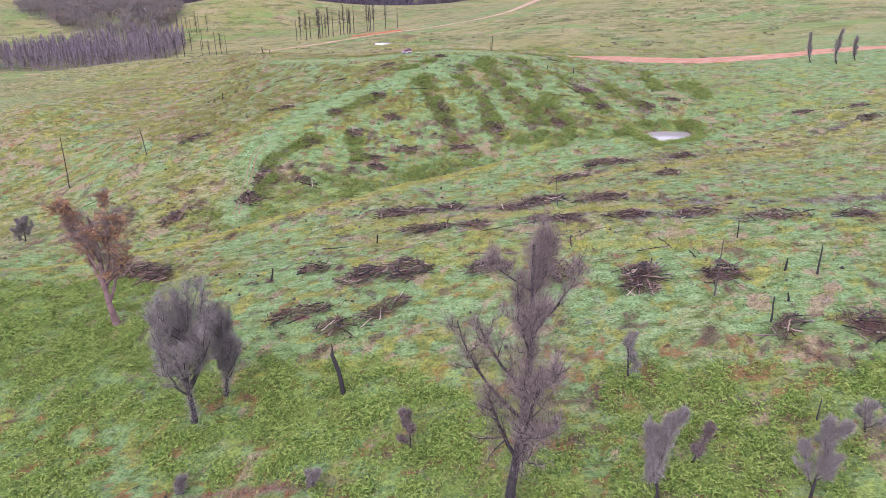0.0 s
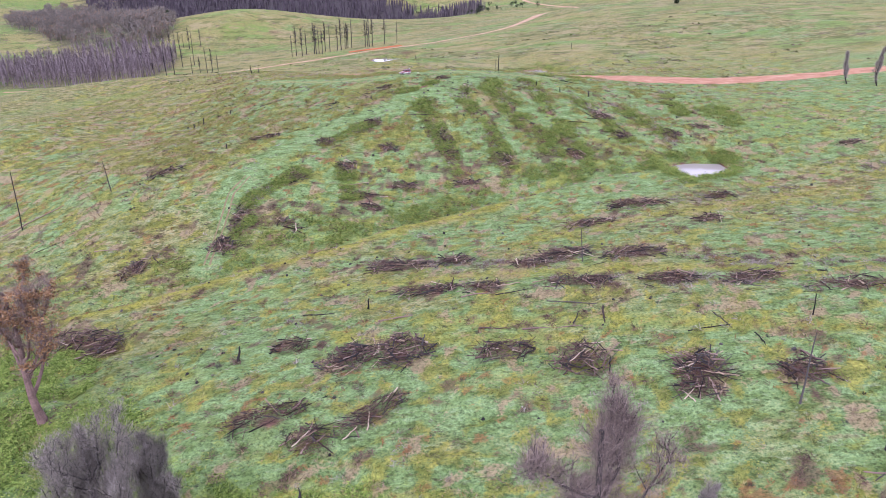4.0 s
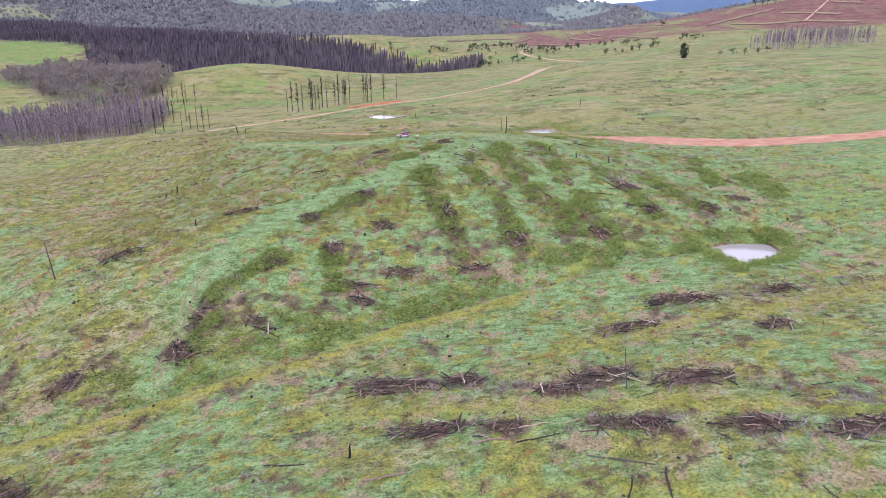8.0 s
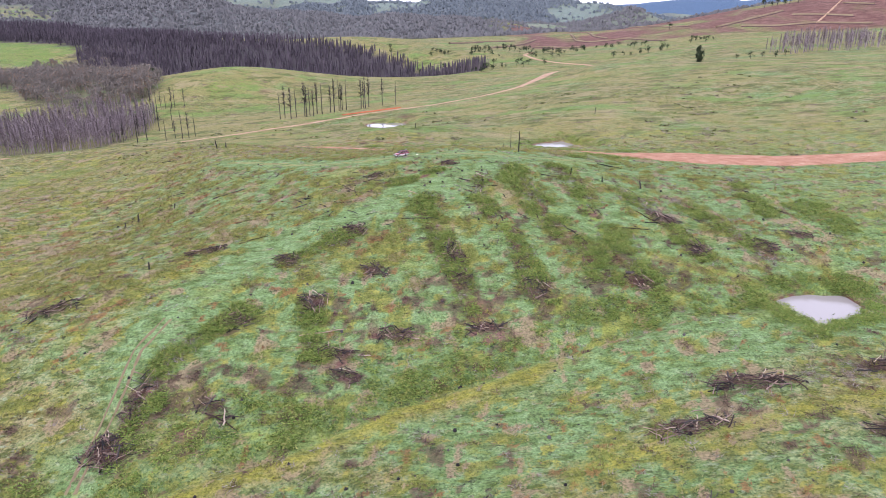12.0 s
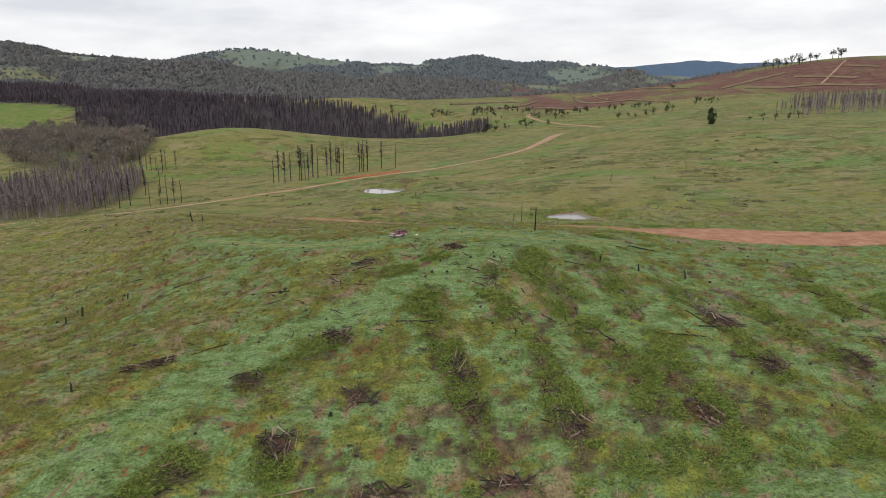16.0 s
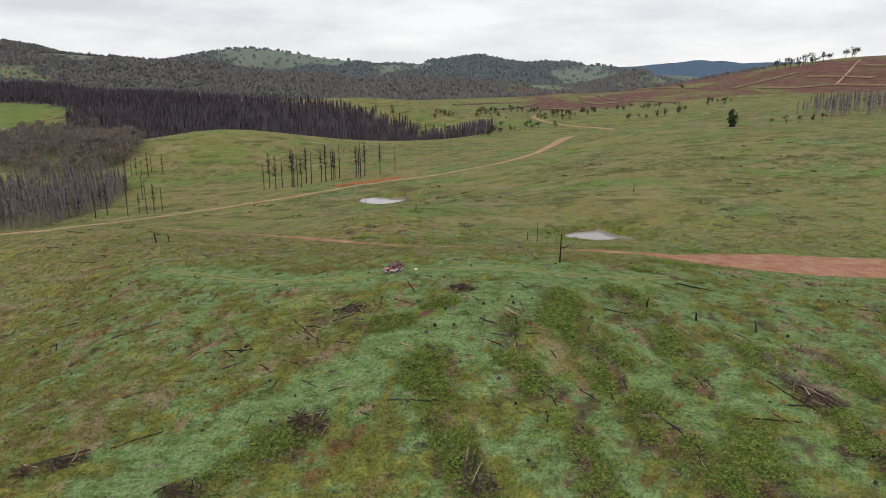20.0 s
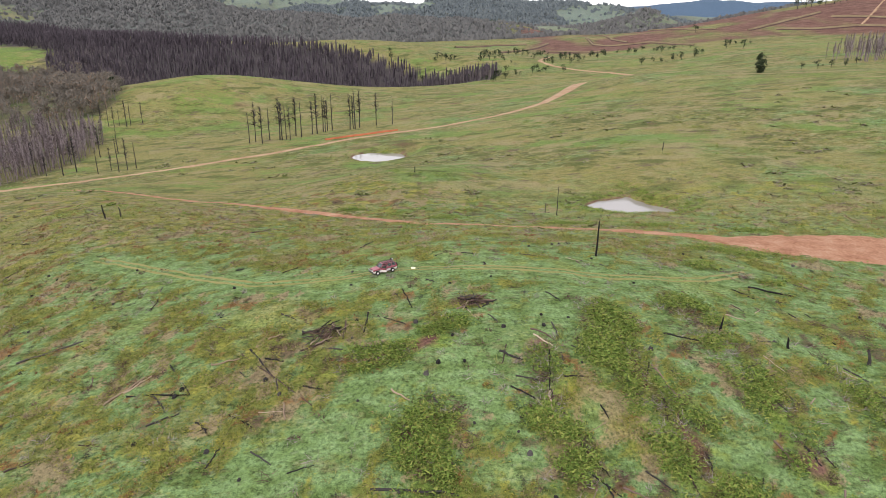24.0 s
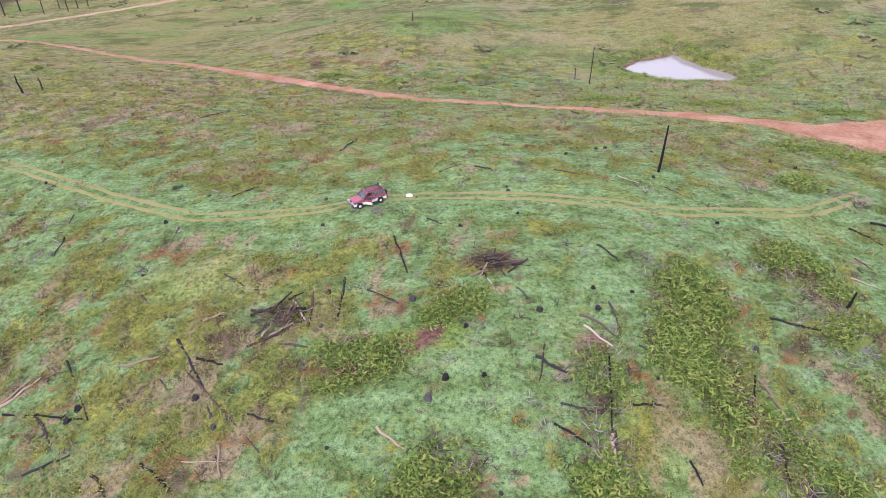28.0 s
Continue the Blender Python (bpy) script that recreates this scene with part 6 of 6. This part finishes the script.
HILL_TREES = [(809, 1550, 22), (801, 1515, 24), (815, 1530, 22), (686, 1477, 24), (701, 1474, 26), (729, 1486, 24), (640, 1484, 22), (652, 1478, 23), (664, 1482, 21), (676, 1476, 20), (420, 1381, 16), (335, 1700, 12), (43, 1143, 12), (52, 1141, 13), (39, 1134, 11), (715, 1480, 16), (745, 1490, 18), (290, 742, 8), (305, 750, 7), (325, 765, 7), (338, 772, 8), (275, 738, 6)]
for k, (x, y, h) in enumerate(HILL_TREES):
    far_tree("hilltop_gum", ROUNDS[k % 5], x, y, h, 14, M_DARKTREE, "dark gum tree on the red hill", "hilltop gums")

shed = new("farm_shed")
shed.matrix_world = pose(510, 2550, float(on_ground(510, 2550)), 0, 0, 12)
part("wall", (np.array([(a, b, c) for a in (-13, 13) for b in (-7, 7) for c in (-2, 5)], float), np.array([(0, 1, 5), (0, 5, 4), (2, 7, 3), (2, 6, 7), (0, 3, 1), (0, 2, 3), (4, 5, 7), (4, 7, 6)])), M_SHED, shed)
part("roof", (np.array([(a, b, c) for a in (-14, 14) for b, c in ((-8, 4.8), (0, 8), (8, 4.8))], float), np.array([(0, 3, 4), (0, 4, 1), (1, 4, 5), (1, 5, 2), (0, 1, 2), (3, 5, 4)])), M_SHED, shed)
tagged(shed, "small white farm shed in a distant field", "shed")


# ---- the parked four-wheel drive and the landing mat ----
M_MAROON = varied("faded_maroon_paint", [(0.3, (0.2, 0.03, 0.05)), (0.7, (0.32, 0.075, 0.1))], 2.0, 0.28, "", 0, 0, 0.6)
M_SILVER = varied("dusty_silver_paint", [(0.3, (0.56, 0.52, 0.5)), (0.7, (0.72, 0.68, 0.65))], 2.0, 0.35, "", 0, 0, 0.5)
M_BLACKRUB = varied("black_rubber", [(0.3, (0.015, 0.015, 0.015)), (0.7, (0.04, 0.038, 0.036))], 4.0, 0.85)
M_DARKTRIM = varied("dark_trim", [(0.3, (0.02, 0.02, 0.022)), (0.7, (0.05, 0.05, 0.05))], 3.0, 0.5, "", 0)
M_STEEL = varied("brushed_steel", [(0.3, (0.4, 0.4, 0.4)), (0.7, (0.6, 0.6, 0.6))], 5.0, 0.3, "", 0, 0.9)
M_LAMP = varied("lamp_glass", [(0.3, (0.6, 0.6, 0.58)), (0.7, (0.75, 0.75, 0.72))], 5.0, 0.15, "", 0, 0, 0.6)
M_REDLAMP = varied("red_lamp_glass", [(0.3, (0.4, 0.02, 0.02)), (0.7, (0.5, 0.04, 0.03))], 5.0, 0.15, "", 0, 0, 0.6)
M_MAT = varied("pale_yellow_mat", [(0.3, (0.7, 0.68, 0.42)), (0.7, (0.8, 0.78, 0.55))], 3.0, 0.7, "", 0)
M_SEAT = varied("grey_seat_cloth", [(0.3, (0.08, 0.075, 0.07)), (0.7, (0.13, 0.12, 0.11))], 6.0, 0.9)


def glass_material():
    m, n, l, b = shader("car_glass", 0.05, 0, 0.5)
    b.inputs["Base Color"].default_value = (0.16, 0.18, 0.18, 1)
    b.inputs["Transmission Weight"].default_value = 0.75
    return m


M_GLASS = glass_material()


def side_profile(pts, half, bevel=0.03, inset=0.0):
    """A side outline in x and z, drawn out across the car, with rounded edges; inset narrows its top."""
    bm = bmesh.new()
    top = max(p[1] for p in pts)
    low = min(p[1] for p in pts)
    loops = []
    for s in (-1, 1):
        loops.append([bm.verts.new((x, s * (half - inset * (z - low) / (top - low + 1e-6)), z)) for x, z in pts])
    bm.faces.new(loops[0])
    bm.faces.new(loops[1][::-1])
    for k in range(len(pts)):
        j = (k + 1) % len(pts)
        bm.faces.new((loops[0][j], loops[0][k], loops[1][k], loops[1][j]))
    bmesh.ops.recalc_face_normals(bm, faces=bm.faces)
    if bevel:
        bmesh.ops.bevel(bm, geom=bm.edges[:], offset=bevel, segments=2, profile=0.6, affect="EDGES")
    return bm


def block(sx, sy, sz, at=(0, 0, 0), bevel=0.02, turn=(0, 0, 0)):
    bm = bmesh.new()
    bmesh.ops.create_cube(bm, size=1, matrix=pose(*at, *turn) @ Matrix.Diagonal((sx, sy, sz, 1)))
    if bevel:
        bmesh.ops.bevel(bm, geom=bm.edges[:], offset=bevel, segments=2, profile=0.6, affect="EDGES")
    return bm


def quad_pane(corners):
    """A thin pane through four corners."""
    c = [Vector(p) for p in corners]
    n = (c[1] - c[0]).cross(c[3] - c[0]).normalized() * 0.006
    bm = bmesh.new()
    a, b = [bm.verts.new(p - n) for p in c], [bm.verts.new(p + n) for p in c]
    bm.faces.new(a[::-1])
    bm.faces.new(b)
    for k in range(4):
        bm.faces.new((a[k], a[(k + 1) % 4], b[(k + 1) % 4], b[k]))
    return bm


def wheel(parent, x, y, z):
    tyre = part("wheel", tube([(x, y - 0.13, z), (x, y - 0.11, z), (x, y + 0.11, z), (x, y + 0.13, z)], [0.3, 0.385, 0.385, 0.3], 22), M_BLACKRUB, parent, "dusty black off-road tyre")
    s = 1 if y > 0 else -1
    part("rim", tube([(x, y + s * 0.06, z), (x, y + s * 0.125, z), (x, y + s * 0.14, z)], [0.23, 0.22, 0.08], 18), M_SILVER, tyre, "pale steel rim")
    return tyre


def rods(lines, r):
    return join([tube(np.array(q, float), [r] * len(q), 6) for q in lines])


def four_wheel_drive():
    car = new("four_wheel_drive")
    tagged(car, "old maroon and silver four-wheel drive with roof rack and open door", "car")
    # x forward, z up from the ground
    part("lower_body", side_profile([(-2.28, 0.5), (-2.3, 0.86), (2.28, 0.86), (2.32, 0.6), (2.2, 0.5), (1.93, 0.5), (1.8, 0.82), (1.45, 0.92), (1.1, 0.82), (0.97, 0.45), (-0.95, 0.45), (-1.08, 0.82), (-1.43, 0.92), (-1.78, 0.82), (-1.9, 0.5)], 0.93, 0.02), M_SILVER, car, "dusty silver lower panels")
    part("upper_body", side_profile([(-2.3, 0.87), (-2.26, 1.2), (0.95, 1.2), (2.16, 1.1), (2.28, 0.87)], 0.92, 0.05, 0.04), M_MAROON, car, "faded maroon upper panels")
    part("bonnet", side_profile([(0.9, 1.17), (0.95, 1.235), (2.08, 1.135), (2.14, 1.09)], 0.8, 0.03), M_MAROON, car)
    part("roof", side_profile([(-2.12, 1.76), (-2.0, 1.83), (0.1, 1.84), (0.3, 1.79), (0.24, 1.75)], 0.75, 0.04), M_MAROON, car)
    for s in (-1, 1):
        for x0, x1, w in ((0.86, 0.24, 0.07), (-0.5, -0.5, 0.09), (-1.3, -1.32, 0.1), (-2.22, -2.06, 0.12)):
            part("pillar", rods([[(x0, s * 0.86, 1.18), (x1, s * 0.73, 1.8)]], w * 0.6), M_MAROON, car)
        part("rear_side_window", quad_pane([(-2.14, s * 0.865, 1.22), (-1.36, s * 0.865, 1.22), (-1.36, s * 0.745, 1.74), (-2.04, s * 0.745, 1.74)]), M_GLASS, car)
        part("back_door_window", quad_pane([(-1.26, s * 0.865, 1.22), (-0.56, s * 0.865, 1.22), (-0.54, s * 0.745, 1.74), (-1.26, s * 0.745, 1.74)]), M_GLASS, car)
        if s < 0:
            part("front_door_window", quad_pane([(-0.44, s * 0.865, 1.22), (0.7, s * 0.865, 1.22), (0.22, s * 0.745, 1.74), (-0.44, s * 0.745, 1.74)]), M_GLASS, car)
        part("mirror", block(0.1, 0.2, 0.15, (0.72, s * 1.03, 1.27), 0.02), M_DARKTRIM, car)
        part("headlight", block(0.06, 0.3, 0.17, (2.27, s * 0.62, 0.98), 0.02), M_LAMP, car)
        part("tail_light", block(0.05, 0.14, 0.3, (-2.3, s * 0.82, 1.0), 0.015), M_REDLAMP, car)
        part("side_stripe", block(4.2, 0.015, 0.07, (0, s * 0.935, 0.88), 0.004), M_DARKTRIM, car)
        part("sill_step", block(1.7, 0.16, 0.06, (0.0, s * 0.98, 0.46), 0.02), M_DARKTRIM, car)
        for x in (1.45, -1.43):
            wheel(car, x, s * 0.79, 0.39)
    part("windscreen", quad_pane([(0.93, -0.78, 1.22), (0.93, 0.78, 1.22), (0.3, 0.68, 1.75), (0.3, -0.68, 1.75)]), M_GLASS, car)
    part("rear_window", quad_pane([(-2.28, 0.76, 1.24), (-2.28, -0.76, 1.24), (-2.12, -0.66, 1.72), (-2.12, 0.66, 1.72)]), M_GLASS, car)
    part("grille", block(0.05, 0.85, 0.2, (2.28, 0, 0.98), 0.01), M_DARKTRIM, car)
    part("front_bumper", block(0.22, 1.86, 0.22, (2.36, 0, 0.62), 0.05), M_DARKTRIM, car)
    part("bull_bar", rods([[(2.5, -0.85, 0.6), (2.52, -0.75, 1.1), (2.52, 0.75, 1.1), (2.5, 0.85, 0.6)], [(2.5, -0.35, 0.6), (2.54, -0.3, 1.12), (2.54, 0.3, 1.12), (2.5, 0.35, 0.6)], [(2.5, -0.8, 0.85), (2.5, 0.8, 0.85)]], 0.032), M_STEEL, car)
    part("rear_bumper", block(0.2, 1.84, 0.2, (-2.38, 0, 0.58), 0.04), M_DARKTRIM, car)
    spare = part("spare_wheel", tube([(-2.36, 0.3, 1.08), (-2.4, 0.3, 1.08), (-2.58, 0.3, 1.08), (-2.61, 0.3, 1.08)], [0.3, 0.37, 0.37, 0.3], 20), M_BLACKRUB, car)
    part("rim", tube([(-2.58, 0.3, 1.08), (-2.63, 0.3, 1.08)], [0.2, 0.17], 16), M_SILVER, spare)
    for y in (-0.45, 0.45):
        part("seat", side_profile([(-0.35, 0.75), (-0.5, 1.4), (-0.38, 1.42), (-0.18, 0.9), (0.25, 0.9), (0.25, 0.75)], 0.24, 0.03), M_SEAT, car).location = (0, y, 0)
    part("rear_seat", side_profile([(-1.4, 0.75), (-1.55, 1.35), (-1.42, 1.37), (-1.22, 0.9), (-0.85, 0.9), (-0.85, 0.75)], 0.7, 0.03), M_SEAT, car)
    part("cabin_floor", block(3.0, 1.6, 0.05, (-0.7, 0, 0.88), 0), M_DARKTRIM, car)
    part("dashboard", block(0.3, 1.5, 0.25, (0.72, 0, 1.12), 0.04), M_DARKTRIM, car)
    rack = part("roof_rack", rods([[(-2.0, -0.7, 1.98), (0.15, -0.7, 1.98), (0.22, 0, 2.0), (0.15, 0.7, 1.98), (-2.0, 0.7, 1.98), (-2.0, -0.7, 1.98)], [(-2.0, -0.7, 1.9), (0.15, -0.7, 1.9)], [(-2.0, 0.7, 1.9), (0.15, 0.7, 1.9)]], 0.02), M_DARKTRIM, car, "dark tubular roof rack")
    for k in range(9):
        part("slat", block(0.07, 1.36, 0.02, (-1.9 + 0.24 * k, 0, 1.89), 0.004), M_DARKTRIM, rack)
    for x in (-1.8, -0.9, 0.0):
        for s in (-1, 1):
            part("rack_foot", block(0.05, 0.04, 0.1, (x, s * 0.69, 1.855), 0.005), M_DARKTRIM, rack)
    for k, y in enumerate((-0.3, 0.0)):
        part("jerry_can", block(0.2, 0.38, 0.4, (-1.85, y * 1.6 + 0.2, 2.11), 0.04), (M_DARKTRIM, M_STEEL)[k], rack)
    # the open front door on its hinge
    door = part("front_door", side_profile([(0.0, 0.5), (0.0, 1.2), (-1.12, 1.2), (-1.12, 0.5)], 0.035, 0.02), M_SILVER, car, "open maroon and silver front door")
    door.matrix_local = pose(0.78, 0.9, 0, 0, 0, -52)
    part("door_upper", side_profile([(0.0, 0.9), (0.0, 1.21), (-1.12, 1.21), (-1.12, 0.9)], 0.04, 0.015), M_MAROON, door)
    part("door_window", quad_pane([(-0.05, 0, 1.22), (-1.1, 0, 1.22), (-1.1, 0, 1.72), (-0.5, 0, 1.72)]), M_GLASS, door)
    part("door_frame", rods([[(-0.02, 0, 1.2), (-0.5, 0, 1.75), (-1.12, 0, 1.75), (-1.12, 0, 1.2)]], 0.025), M_MAROON, door)
    part("handle", block(0.12, 0.03, 0.03, (-0.98, 0.05, 1.05), 0.006), M_DARKTRIM, door)
    part("snorkel", rods([[(1.0, -0.88, 1.2), (0.92, -0.86, 1.3), (0.35, -0.8, 1.85), (0.35, -0.8, 1.95)]], 0.045), M_DARKTRIM, car)
    part("aerial", rods([[(2.5, 0.5, 1.1), (2.5, 0.5, 2.0)]], 0.008), M_DARKTRIM, car)
    return car


CAR_AT, CAR_TURN = (-16.95, 313.2), 209
four = four_wheel_drive()
ca, sa = math.cos(radians(CAR_TURN)), math.sin(radians(CAR_TURN))
zs = [float(on_ground(CAR_AT[0] + u * ca - w * sa, CAR_AT[1] + u * sa + w * ca)) for u, w in ((1.45, 0.8), (1.45, -0.8), (-1.45, 0.8), (-1.45, -0.8))]
lift = [(zs[0] + zs[1]) / 2, (zs[2] + zs[3]) / 2]
four.matrix_world = Matrix.Translation((*CAR_AT, sum(lift) / 2)) @ pose(0, 0, 0, 0, 0, CAR_TURN) @ pose(0, 0, 0, math.degrees(math.atan2((zs[0] + zs[2] - zs[1] - zs[3]) / 2, 1.6)), -math.degrees(math.atan2(lift[0] - lift[1], 2.9)), 0)

mat_z = float(on_ground(-11.7, 315.0))
mat = part("landing_mat", tube([(0, 0, 0.0), (0, 0, 0.03), (0, 0, 0.045)], [0.45, 0.45, 0.42], 28), M_MAT)
mat.matrix_world = pose(-11.7, 315.0, mat_z + 0.05, 2, 2, 0)
tagged(mat, "round pale yellow landing mat lying on the grass", "mat")
